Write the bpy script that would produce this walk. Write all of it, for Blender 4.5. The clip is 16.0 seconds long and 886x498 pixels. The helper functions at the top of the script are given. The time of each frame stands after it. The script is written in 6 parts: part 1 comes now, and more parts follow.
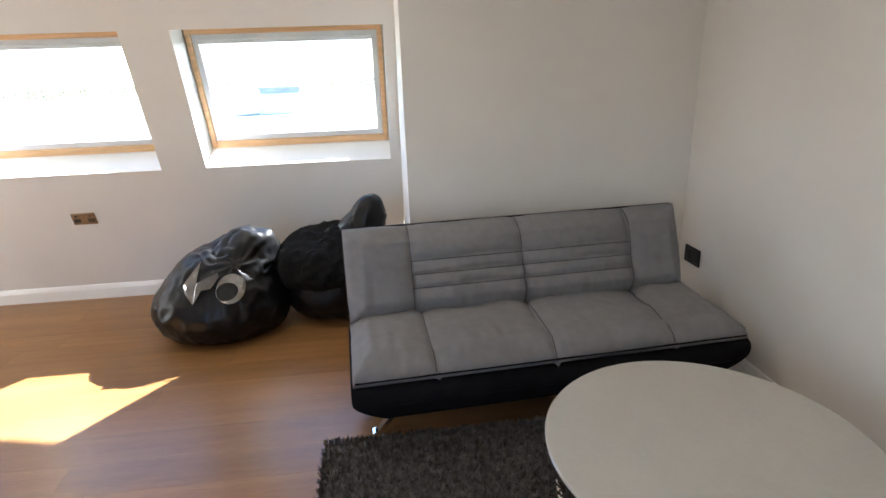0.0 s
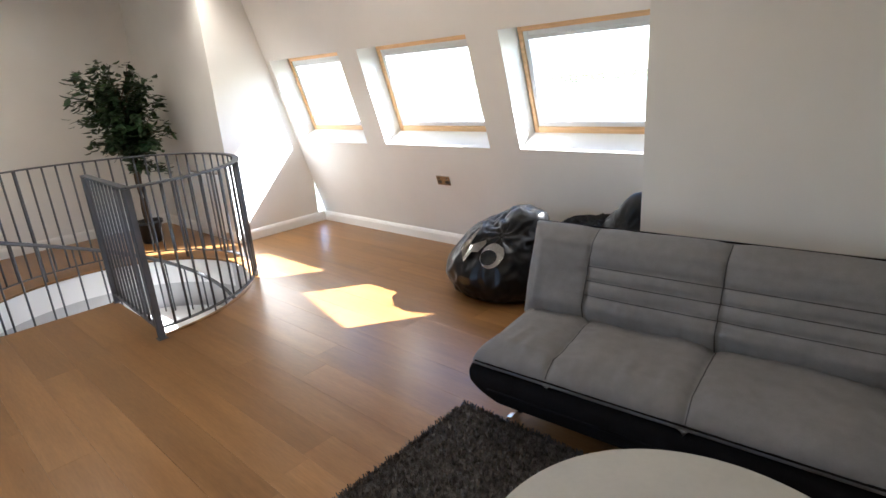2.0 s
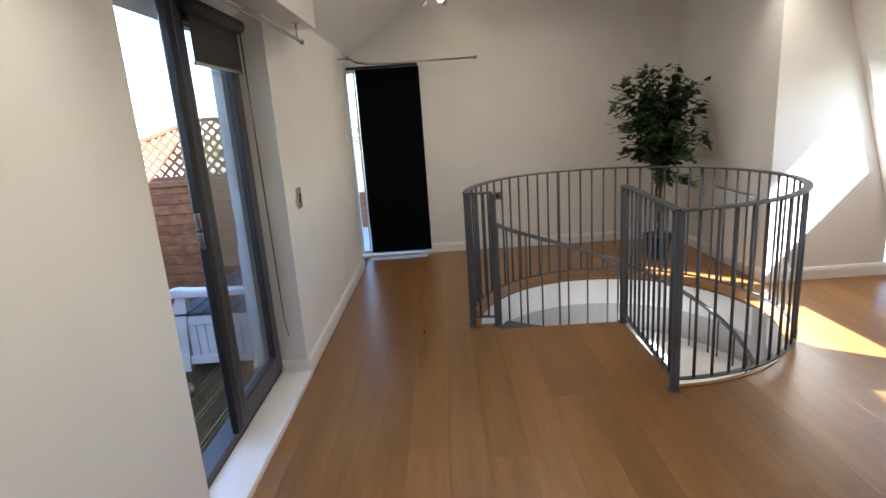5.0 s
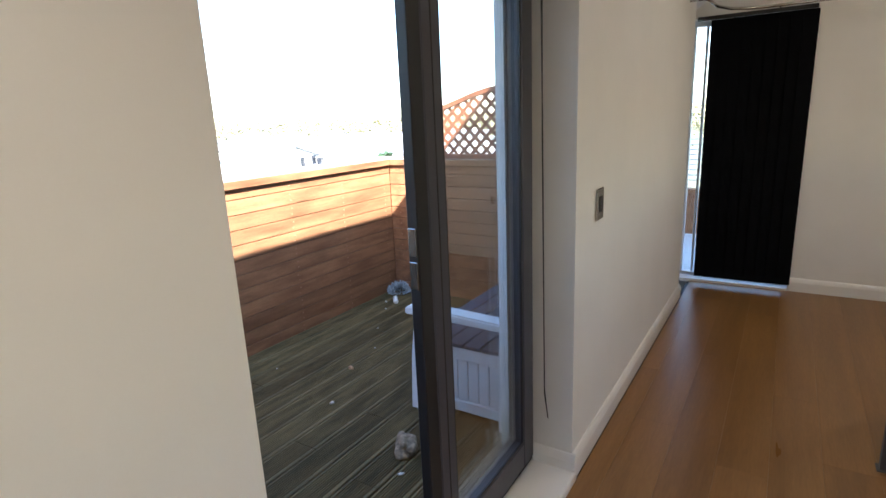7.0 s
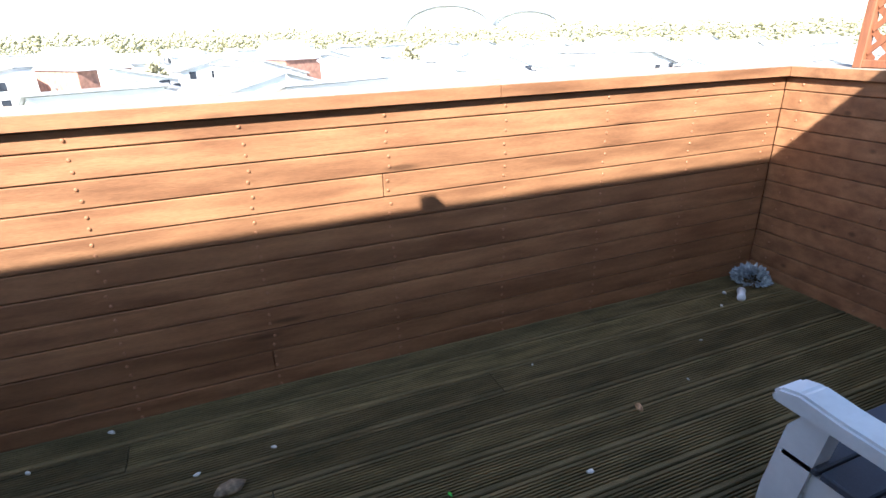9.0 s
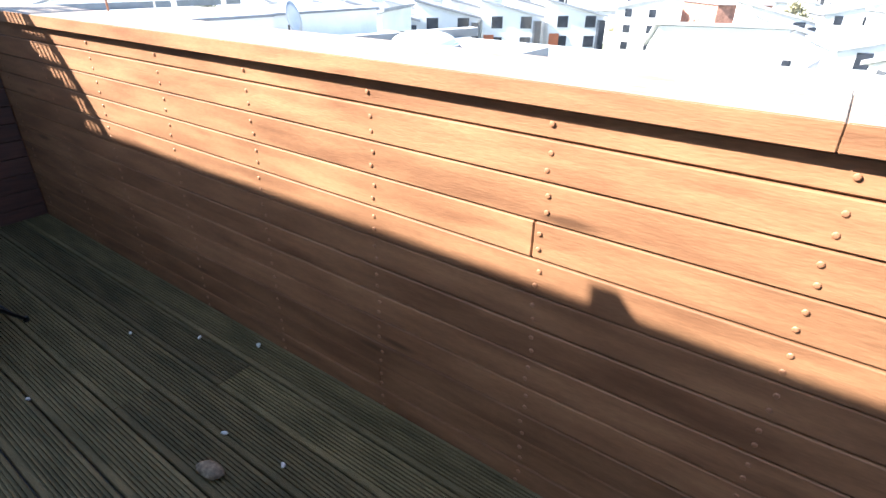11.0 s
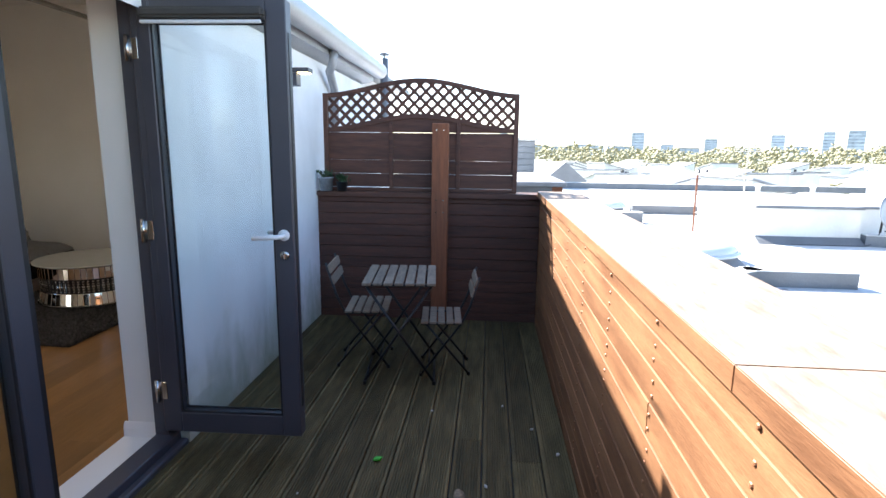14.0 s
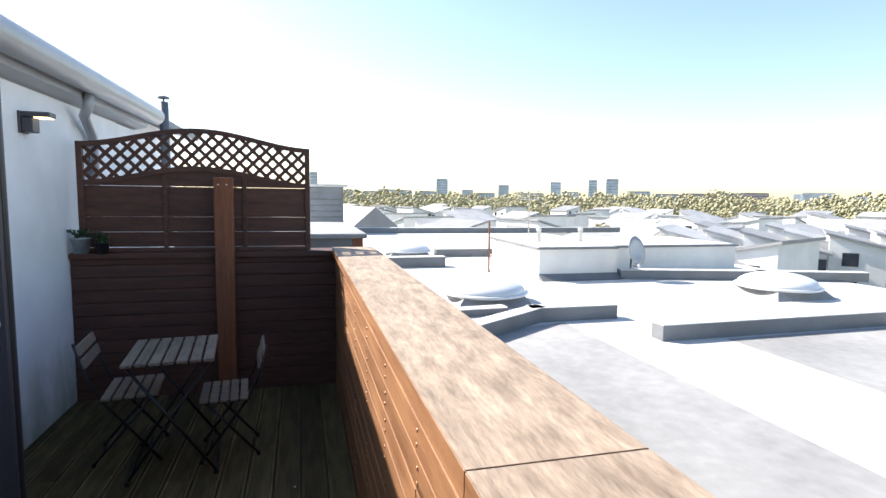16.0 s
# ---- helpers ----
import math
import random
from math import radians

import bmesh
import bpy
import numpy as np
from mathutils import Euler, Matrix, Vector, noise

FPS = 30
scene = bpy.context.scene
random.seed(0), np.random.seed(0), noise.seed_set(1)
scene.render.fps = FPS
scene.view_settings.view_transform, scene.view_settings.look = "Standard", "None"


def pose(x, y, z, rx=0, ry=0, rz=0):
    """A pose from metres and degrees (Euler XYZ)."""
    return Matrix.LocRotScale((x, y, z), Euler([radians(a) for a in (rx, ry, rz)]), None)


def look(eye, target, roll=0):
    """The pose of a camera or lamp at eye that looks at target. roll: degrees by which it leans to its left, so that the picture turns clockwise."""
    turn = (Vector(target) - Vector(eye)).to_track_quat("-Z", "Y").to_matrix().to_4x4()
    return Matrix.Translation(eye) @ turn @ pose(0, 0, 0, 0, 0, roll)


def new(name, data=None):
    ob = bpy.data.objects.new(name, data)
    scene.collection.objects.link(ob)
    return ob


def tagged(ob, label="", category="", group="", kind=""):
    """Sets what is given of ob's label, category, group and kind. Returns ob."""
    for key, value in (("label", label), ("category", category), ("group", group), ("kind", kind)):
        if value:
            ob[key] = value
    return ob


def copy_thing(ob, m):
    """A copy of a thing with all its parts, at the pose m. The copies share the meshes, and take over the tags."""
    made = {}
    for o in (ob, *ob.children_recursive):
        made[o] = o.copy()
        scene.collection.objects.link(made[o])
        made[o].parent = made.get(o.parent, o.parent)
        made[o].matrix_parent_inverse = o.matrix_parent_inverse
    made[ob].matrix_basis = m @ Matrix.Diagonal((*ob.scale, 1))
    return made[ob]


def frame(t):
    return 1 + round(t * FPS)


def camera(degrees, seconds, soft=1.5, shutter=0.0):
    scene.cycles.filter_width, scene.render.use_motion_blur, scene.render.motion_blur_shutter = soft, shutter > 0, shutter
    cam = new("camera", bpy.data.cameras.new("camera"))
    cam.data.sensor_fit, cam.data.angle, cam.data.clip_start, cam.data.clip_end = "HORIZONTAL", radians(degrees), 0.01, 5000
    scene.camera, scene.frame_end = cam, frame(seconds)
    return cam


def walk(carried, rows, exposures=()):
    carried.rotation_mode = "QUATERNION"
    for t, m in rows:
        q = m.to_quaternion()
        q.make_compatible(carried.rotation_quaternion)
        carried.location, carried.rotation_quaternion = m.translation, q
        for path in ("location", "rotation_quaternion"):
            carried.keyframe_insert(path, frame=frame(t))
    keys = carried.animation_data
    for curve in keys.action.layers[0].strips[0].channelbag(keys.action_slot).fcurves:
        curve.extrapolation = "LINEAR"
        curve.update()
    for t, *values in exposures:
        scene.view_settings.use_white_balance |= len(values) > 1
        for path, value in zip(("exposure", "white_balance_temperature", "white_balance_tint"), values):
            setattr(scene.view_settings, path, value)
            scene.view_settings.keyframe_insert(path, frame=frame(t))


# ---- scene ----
cam = camera(78.9, 16.0)
PATH = [
    (0, (2.938, 0.723, 1.514), (3.135, 2.612, 0.887), -2.1),
    (0.5, (3.352, 0.736, 1.503), (3.141, 2.628, 0.891), -2.7),
    (1, (3.694, 0.885, 1.511), (3.055, 2.673, 0.881), -3.3),
    (1.5, (3.899, 1.014, 1.531), (2.915, 2.637, 0.9), -3.8),
    (2, (4.086, 1.037, 1.502), (2.785, 2.432, 0.901), -4.0),
    (2.5, (4.143, 1.021, 1.518), (2.638, 2.201, 0.935), -4.0),
    (3, (4.077, 0.979, 1.531), (2.418, 1.948, 0.978), -4.0),
    (3.5, (3.969, 1.013, 1.525), (2.186, 1.758, 1.008), -3.9),
    (4, (3.753, 0.934, 1.521), (1.888, 1.467, 1.036), -3.8),
    (4.2, (3.642, 0.946, 1.541), (1.752, 1.386, 1.058), -3.8),
    (6.3, (2.343, 0.882, 1.502), (0.558, 0.106, 1.045), -3.3),
    (6.5, (2.207, 0.817, 1.497), (0.463, -0.045, 1.034), -3.0),
    (7, (1.903, 0.635, 1.47), (0.267, -0.414, 0.996), -2.5),
    (7.5, (1.652, 0.416, 1.452), (0.126, -0.77, 0.937), -2.0),
    (8, (1.388, 0.177, 1.433), (0.048, -1.192, 0.858), -2.3),
    (8.5, (1.155, -0.004, 1.383), (0.104, -1.58, 0.743), -2.2),
    (9, (0.979, -0.229, 1.347), (0.281, -1.948, 0.599), -1.4),
    (9.5, (0.785, -0.516, 1.322), (0.423, -2.3, 0.494), -0.9),
    (9.7, (0.669, -0.626, 1.309), (0.486, -2.441, 0.485), -0.9),
    (11.8, (-0.472, -1.428, 1.386), (1.055, -2.288, 0.422), 0.9),
    (12, (-0.565, -1.474, 1.397), (1.042, -2.183, 0.441), 0.9),
    (12.5, (-0.707, -1.586, 1.401), (1.045, -1.954, 0.51), 1.0),
    (13, (-0.854, -1.695, 1.437), (1.007, -1.702, 0.704), 1.0),
    (13.5, (-0.929, -1.754, 1.466), (0.993, -1.608, 0.932), 0.9),
    (14, (-0.93, -1.786, 1.481), (1.03, -1.623, 1.116), 0.7),
    (14.5, (-0.904, -1.814, 1.517), (1.076, -1.744, 1.238), 0.7),
    (15, (-0.88, -1.86, 1.547), (1.103, -1.972, 1.308), 0.8),
    (15.5, (-0.857, -1.913, 1.561), (1.108, -2.21, 1.344), 0.7),
    (16, (-0.839, -1.945, 1.57), (1.085, -2.455, 1.374), 0.8),
]
EXPOSURES = [(0.0, 3.74, 5600, 10), (2.0, 3.6, 5650, 10), (4.0, 3.38, 5700, 10), (6.5, 3.13, 6000, 10), (7.5, 2.93, 6000, 10), (8.5, 2.43, 6000, 10), (9.5, 2.33, 6150, 10),
             (12.0, 2.58, 6050, 10), (14.0, 2.38, 6250, 10), (15.0, 1.98, 6450, 10), (16.0, 1.52, 6600, 10)]
walk(cam, [(r[0], look(*r[1:])) for r in PATH], EXPOSURES)

# ---- world, sun, lamps ----
SUN_FROM = Vector((0.92, 1.0, 1.045)).normalized()
world = bpy.data.worlds.new("sky")
scene.world = world
world.use_nodes = True
wn = world.node_tree
sky = wn.nodes.new("ShaderNodeTexSky")
sky.sky_type = "NISHITA"
sky.sun_disc = False
sky.sun_elevation = math.asin(SUN_FROM.z)
sky.sun_rotation = math.atan2(SUN_FROM.x, SUN_FROM.y)
sky.air_density, sky.dust_density, sky.ozone_density = 1.0, 0.7, 1.0
wn.nodes["Background"].inputs["Strength"].default_value = 0.102
wn.links.new(sky.outputs[0], wn.nodes["Background"].inputs["Color"])

sun_data = bpy.data.lights.new("sun", "SUN")
sun_data.energy, sun_data.angle, sun_data.color = 5.0, radians(0.53), (1.0, 0.94, 0.85)
sun = new("sun", sun_data)
sun.matrix_world = look(SUN_FROM * 30, (0, 0, 0))


# ---- materials ----
def material(name, color, rough=0.6, metal=0.0, vary=0.12, scale=6.0, stretch=(1, 1, 1), bump=0.15, fine=60.0,
             dark=None, per_object=0.0, spec=0.5, bump_dist=0.004, grain=0.0, knots=0.0, across="Y", lines_scale=5.0):
    """Base colour with variation at two scales, some roughness variation and a fine relief."""
    m = bpy.data.materials.new(name)
    m.use_nodes = True
    nt = m.node_tree
    b = nt.nodes["Principled BSDF"]
    b.inputs["Metallic"].default_value = metal
    b.inputs["Specular IOR Level"].default_value = spec
    tc = nt.nodes.new("ShaderNodeTexCoord")
    mp = nt.nodes.new("ShaderNodeMapping")
    mp.inputs["Scale"].default_value = stretch
    nt.links.new(tc.outputs["Object"], mp.inputs["Vector"])
    src = mp.outputs["Vector"]
    info = nt.nodes.new("ShaderNodeObjectInfo")
    if per_object:
        add = nt.nodes.new("ShaderNodeVectorMath")
        add.operation = "MULTIPLY_ADD"
        comb = nt.nodes.new("ShaderNodeCombineXYZ")
        for k in range(3):
            nt.links.new(info.outputs["Random"], comb.inputs[k])
        add.inputs[1].default_value = (37.0, 53.0, 71.0)
        nt.links.new(comb.outputs[0], add.inputs[0])
        nt.links.new(src, add.inputs[2])
        src = add.outputs[0]
    n1 = nt.nodes.new("ShaderNodeTexNoise")
    n1.inputs["Scale"].default_value = scale
    n1.inputs["Detail"].default_value = 4
    n2 = nt.nodes.new("ShaderNodeTexNoise")
    n2.inputs["Scale"].default_value = fine
    n2.inputs["Detail"].default_value = 3
    nt.links.new(src, n1.inputs["Vector"])
    nt.links.new(src, n2.inputs["Vector"])
    ramp = nt.nodes.new("ShaderNodeValToRGB")
    lo = dark if dark else tuple(c * (1 - 2 * vary) for c in color)
    hi = tuple(min(1.0, c * (1 + vary)) for c in color)
    ramp.color_ramp.elements[0].position, ramp.color_ramp.elements[1].position = 0.3, 0.68
    ramp.color_ramp.elements[0].color = (*lo, 1)
    ramp.color_ramp.elements[1].color = (*hi, 1)
    nt.links.new(n1.outputs["Fac"], ramp.inputs["Fac"])
    mix = nt.nodes.new("ShaderNodeMix")
    mix.data_type, mix.blend_type = "RGBA", "OVERLAY"
    mix.inputs["Factor"].default_value = min(1.0, 2.2 * vary)
    nt.links.new(ramp.outputs["Color"], mix.inputs["A"])
    nt.links.new(n2.outputs["Fac"], mix.inputs["B"])
    col = mix.outputs["Result"]
    if grain:
        wave = nt.nodes.new("ShaderNodeTexWave")
        wave.wave_type, wave.bands_direction = "BANDS", across
        wave.inputs["Scale"].default_value = lines_scale
        wave.inputs["Distortion"].default_value = 9.0
        wave.inputs["Detail"].default_value = 3.0
        wave.inputs["Detail Scale"].default_value = 1.4
        nt.links.new(src, wave.inputs["Vector"])
        lines = nt.nodes.new("ShaderNodeMapRange")
        lines.inputs["To Min"].default_value = 1.0 - grain
        nt.links.new(wave.outputs["Fac"], lines.inputs["Value"])
        gm = nt.nodes.new("ShaderNodeMix")
        gm.data_type, gm.blend_type = "RGBA", "MULTIPLY"
        gm.inputs["Factor"].default_value = 1.0
        nt.links.new(col, gm.inputs["A"])
        nt.links.new(lines.outputs[0], gm.inputs["B"])
        col = gm.outputs["Result"]
    if knots:
        vor = nt.nodes.new("ShaderNodeTexVoronoi")
        vor.inputs["Scale"].default_value = 1.6
        nt.links.new(src, vor.inputs["Vector"])
        km = nt.nodes.new("ShaderNodeMapRange")
        km.inputs["From Min"].default_value, km.inputs["From Max"].default_value = 0.05, 0.13
        km.inputs["To Min"].default_value = 1.0 - knots
        nt.links.new(vor.outputs["Distance"], km.inputs["Value"])
        kx = nt.nodes.new("ShaderNodeMix")
        kx.data_type, kx.blend_type = "RGBA", "MULTIPLY"
        kx.inputs["Factor"].default_value = 1.0
        nt.links.new(col, kx.inputs["A"])
        nt.links.new(km.outputs[0], kx.inputs["B"])
        col = kx.outputs["Result"]
    if per_object:
        hsv = nt.nodes.new("ShaderNodeHueSaturation")
        mr = nt.nodes.new("ShaderNodeMapRange")
        mr.inputs["To Min"].default_value, mr.inputs["To Max"].default_value = 1 - per_object, 1 + per_object
        nt.links.new(info.outputs["Random"], mr.inputs["Value"])
        nt.links.new(mr.outputs[0], hsv.inputs["Value"])
        nt.links.new(col, hsv.inputs["Color"])
        col = hsv.outputs["Color"]
    nt.links.new(col, b.inputs["Base Color"])
    rr = nt.nodes.new("ShaderNodeMapRange")
    rr.inputs["To Min"].default_value, rr.inputs["To Max"].default_value = max(0.02, rough * 0.82), min(1.0, rough * 1.18)
    nt.links.new(n1.outputs["Fac"], rr.inputs["Value"])
    nt.links.new(rr.outputs[0], b.inputs["Roughness"])
    if bump:
        bp = nt.nodes.new("ShaderNodeBump")
        bp.inputs["Strength"].default_value = bump
        bp.inputs["Distance"].default_value = bump_dist
        nt.links.new(n2.outputs["Fac"], bp.inputs["Height"])
        nt.links.new(bp.outputs["Normal"], b.inputs["Normal"])
    return m


def glass_material(name, tint=(1, 1, 1), rough=0.0):
    """A thin pane: mostly clear, with a mirror share that grows at grazing angles."""
    m = bpy.data.materials.new(name)
    m.use_nodes = True
    nt = m.node_tree
    nt.nodes.remove(nt.nodes["Principled BSDF"])
    out = nt.nodes["Material Output"]
    clear = nt.nodes.new("ShaderNodeBsdfTransparent")
    clear.inputs["Color"].default_value = (*tint, 1)
    gloss = nt.nodes.new("ShaderNodeBsdfGlossy")
    gloss.inputs["Roughness"].default_value = rough
    lw = nt.nodes.new("ShaderNodeLayerWeight")
    lw.inputs["Blend"].default_value = 0.5
    pw = nt.nodes.new("ShaderNodeMath")
    pw.operation = "POWER"
    pw.inputs[1].default_value = 4.0
    nt.links.new(lw.outputs["Facing"], pw.inputs[0])
    fres = nt.nodes.new("ShaderNodeMath")
    fres.operation = "MULTIPLY_ADD"
    fres.inputs[1].default_value, fres.inputs[2].default_value = 0.9, 0.04
    nt.links.new(pw.outputs[0], fres.inputs[0])
    mix = nt.nodes.new("ShaderNodeMixShader")
    nt.links.new(fres.outputs[0], mix.inputs["Fac"])
    nt.links.new(clear.outputs[0], mix.inputs[1])
    nt.links.new(gloss.outputs[0], mix.inputs[2])
    nt.links.new(mix.outputs[0], out.inputs["Surface"])
    return m


def glow_material(name, color, strength):
    m = bpy.data.materials.new(name)
    m.use_nodes = True
    b = m.node_tree.nodes["Principled BSDF"]
    b.inputs["Base Color"].default_value = (*color, 1)
    b.inputs["Emission Color"].default_value = (*color, 1)
    b.inputs["Emission Strength"].default_value = strength
    return m


WALL = material("wall_paint", (0.80, 0.785, 0.755), 0.75, vary=0.02, scale=2.0, bump=0.12, fine=240, bump_dist=0.001)
CEIL = material("ceiling_paint", (0.8, 0.79, 0.77), 0.8, vary=0.02, scale=2.0, bump=0.1, fine=200, bump_dist=0.001)
# white well wall, with the shade inside the well put into a greyer colour
DRUM_SHADED = material("stairwell_shade_paint", (0.52, 0.515, 0.51), 0.8, vary=0.03, scale=2.0, bump=0.1, fine=200, bump_dist=0.001)
TRIM = material("trim_gloss", (0.82, 0.81, 0.79), 0.35, vary=0.02, scale=3, bump=0.05, fine=90, bump_dist=0.001)
OAK = material("oak_floor", (0.255, 0.131, 0.045), 0.3, vary=0.09, scale=1.8, stretch=(0.5, 4.0, 4.0), bump=0.0, fine=30,
               dark=(0.20, 0.099, 0.033), per_object=0.12, grain=0.06, lines_scale=1.1, spec=0.38)
PINE = material("window_pine", (0.78, 0.50, 0.26), 0.35, vary=0.1, scale=5, stretch=(0.6, 8, 8), bump=0.1, fine=30, bump_dist=0.001)
WHITE_METAL = material("white_lacquer", (0.72, 0.74, 0.76), 0.35, vary=0.03, bump=0.0)
GREY_ALU = material("grey_aluminium", (0.055, 0.055, 0.068), 0.42, metal=0.0, vary=0.06, scale=3, bump=0.06, fine=400, bump_dist=0.0005)
BLACK_RUBBER = material("black_rubber", (0.012, 0.012, 0.014), 0.5, vary=0.1, bump=0.05)
RAIL_GREY = material("rail_grey_paint", (0.10, 0.104, 0.112), 0.5, metal=0.25, vary=0.06, scale=8, bump=0.08, fine=120, bump_dist=0.0008)
STEEL = material("brushed_steel", (0.50, 0.49, 0.47), 0.25, metal=1.0, vary=0.05, scale=20, bump=0.05, fine=200, bump_dist=0.0005)
CHROME = material("chrome", (0.8, 0.8, 0.8), 0.06, metal=1.0, vary=0.02, bump=0.0)
MIRROR = material("mirror_glass", (0.78, 0.76, 0.72), 0.03, metal=1.0, vary=0.03, bump=0.0)
GLASS = glass_material("clear_glass", (0.96, 0.98, 0.98))
SOFA_GREY = material("sofa_fabric", (0.205, 0.205, 0.212), 0.95, vary=0.045, scale=22, bump=0.7, fine=300, per_object=0.04, bump_dist=0.0015, spec=0.2)
SOFA_DARK = material("sofa_dark_fabric", (0.009, 0.009, 0.011), 0.95, vary=0.15, scale=9, bump=0.4, fine=420, bump_dist=0.001, spec=0.06)
BEAN = material("bean_bag_leatherette", (0.004, 0.004, 0.0045), 0.33, vary=0.2, scale=12, bump=0.25, fine=140, bump_dist=0.001, spec=0.3)
FUR = material("black_fleece", (0.006, 0.006, 0.006), 0.95, vary=0.3, scale=30, bump=0.8, fine=120, bump_dist=0.01, spec=0.2)
RUG = material("rug_pile", (0.112, 0.103, 0.098), 1.0, vary=0.3, scale=40, bump=0.4, fine=200, bump_dist=0.004, spec=0.1)
TABLE_WHITE = material("white_glass_top", (0.47, 0.465, 0.43), 0.08, vary=0.02, bump=0.0)
BLIND_BLACK = material("black_blind_fabric", (0.004, 0.0045, 0.006), 0.9, vary=0.15, scale=12, bump=0.3, fine=300, bump_dist=0.001, spec=0.06)
BLIND_GREY = material("grey_blind_fabric", (0.05, 0.048, 0.045), 0.85, vary=0.1, scale=12, bump=0.2, fine=300, bump_dist=0.001)
RENDER_WHITE = material("white_render", (0.84, 0.85, 0.87), 0.9, vary=0.04, scale=3, bump=0.4, fine=80, dark=(0.77, 0.785, 0.80), bump_dist=0.003)


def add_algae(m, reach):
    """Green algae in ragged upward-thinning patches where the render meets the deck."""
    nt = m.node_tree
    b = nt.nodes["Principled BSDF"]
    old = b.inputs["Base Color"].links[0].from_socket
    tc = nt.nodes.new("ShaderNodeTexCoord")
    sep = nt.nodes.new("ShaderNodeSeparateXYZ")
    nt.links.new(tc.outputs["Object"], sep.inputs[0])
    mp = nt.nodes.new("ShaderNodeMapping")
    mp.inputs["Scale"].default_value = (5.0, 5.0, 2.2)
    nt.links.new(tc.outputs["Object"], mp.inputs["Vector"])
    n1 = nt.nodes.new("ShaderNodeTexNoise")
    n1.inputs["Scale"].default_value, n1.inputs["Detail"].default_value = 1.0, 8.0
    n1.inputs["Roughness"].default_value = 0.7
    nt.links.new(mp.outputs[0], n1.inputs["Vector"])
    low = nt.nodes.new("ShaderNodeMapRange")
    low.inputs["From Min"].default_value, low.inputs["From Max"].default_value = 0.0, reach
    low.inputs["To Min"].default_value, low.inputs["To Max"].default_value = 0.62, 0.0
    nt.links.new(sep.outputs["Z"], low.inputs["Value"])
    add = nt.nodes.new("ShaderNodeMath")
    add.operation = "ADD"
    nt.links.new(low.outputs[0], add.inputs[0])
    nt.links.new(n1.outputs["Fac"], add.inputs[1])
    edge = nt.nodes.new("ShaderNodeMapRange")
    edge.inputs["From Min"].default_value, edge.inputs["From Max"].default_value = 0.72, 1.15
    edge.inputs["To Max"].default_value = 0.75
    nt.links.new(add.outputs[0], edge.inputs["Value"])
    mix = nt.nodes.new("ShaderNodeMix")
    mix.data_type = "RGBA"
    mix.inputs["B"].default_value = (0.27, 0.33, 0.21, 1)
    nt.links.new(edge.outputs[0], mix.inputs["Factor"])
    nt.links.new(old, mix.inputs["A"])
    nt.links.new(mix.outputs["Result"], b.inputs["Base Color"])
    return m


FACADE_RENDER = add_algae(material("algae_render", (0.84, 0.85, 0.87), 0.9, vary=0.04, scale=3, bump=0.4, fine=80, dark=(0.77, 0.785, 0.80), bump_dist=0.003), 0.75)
FENCE = material("stained_fence_board", (0.25, 0.125, 0.061), 0.62, vary=0.11, scale=3.0, stretch=(0.9, 3.5, 5), bump=0.35, fine=46,
                 dark=(0.155, 0.071, 0.035), per_object=0.13, bump_dist=0.003, grain=0.08, knots=0.5, across="Z", lines_scale=1.6, spec=0.2)
CAP = material("weathered_cap_board", (0.29, 0.225, 0.172), 0.75, vary=0.2, scale=11.0, stretch=(0.7, 2.4, 2.4), bump=0.7, fine=34,
               dark=(0.185, 0.135, 0.098), per_object=0.05, bump_dist=0.004, grain=0.10, knots=0.35, across="Y", lines_scale=2.2)
PANEL_BROWN = material("brown_panel_wood", (0.085, 0.035, 0.023), 0.7, vary=0.18, scale=4, stretch=(7, 0.6, 7), bump=0.4, fine=18,
                       per_object=0.12, bump_dist=0.002)
POST_BROWN = material("brown_post_wood", (0.20, 0.07, 0.03), 0.7, vary=0.15, scale=4, stretch=(7, 7, 0.6), bump=0.35, fine=18, bump_dist=0.002)
DECK = material("mossy_deck_board", (0.126, 0.096, 0.044), 0.7, vary=0.2, scale=5.0, stretch=(0.9, 5, 5), bump=0.8, fine=70,
                dark=(0.060, 0.050, 0.020), per_object=0.28, bump_dist=0.004, spec=0.3)
BENCH_WHITE = material("white_painted_bench", (0.66, 0.67, 0.68), 0.55, vary=0.06, scale=6, bump=0.2, fine=50, bump_dist=0.002)
CUSHION = material("blue_grey_seat", (0.055, 0.062, 0.082), 0.8, vary=0.1, scale=10, bump=0.3, fine=200, bump_dist=0.001)
SLAT_WOOD = material("weathered_acacia_slat", (0.22, 0.18, 0.135), 0.7, vary=0.18, scale=8, stretch=(1, 6, 6), bump=0.4, fine=40, per_object=0.12, bump_dist=0.002)
BLACK_STEEL = material("black_powder_steel", (0.012, 0.012, 0.014), 0.45, vary=0.1, scale=20, bump=0.05)
MEMBRANE = material("pale_roof_membrane", (0.52, 0.52, 0.51), 0.7, vary=0.08, scale=0.6, bump=0.2, fine=8, bump_dist=0.004)
MEMBRANE_DARK = material("grey_roof_membrane", (0.26, 0.26, 0.262), 0.7, vary=0.12, scale=0.7, bump=0.2, fine=8, bump_dist=0.004)
ROOF_BOX = material("white_roof_cladding", (0.74, 0.72, 0.68), 0.7, vary=0.05, scale=1.5, bump=0.1, fine=20)
DOME = material("skylight_dome", (0.62, 0.64, 0.66), 0.2, vary=0.05, scale=3, bump=0.0)
ZINC = material("grey_coping", (0.16, 0.17, 0.185), 0.5, metal=0.3, vary=0.1, scale=2, bump=0.1)
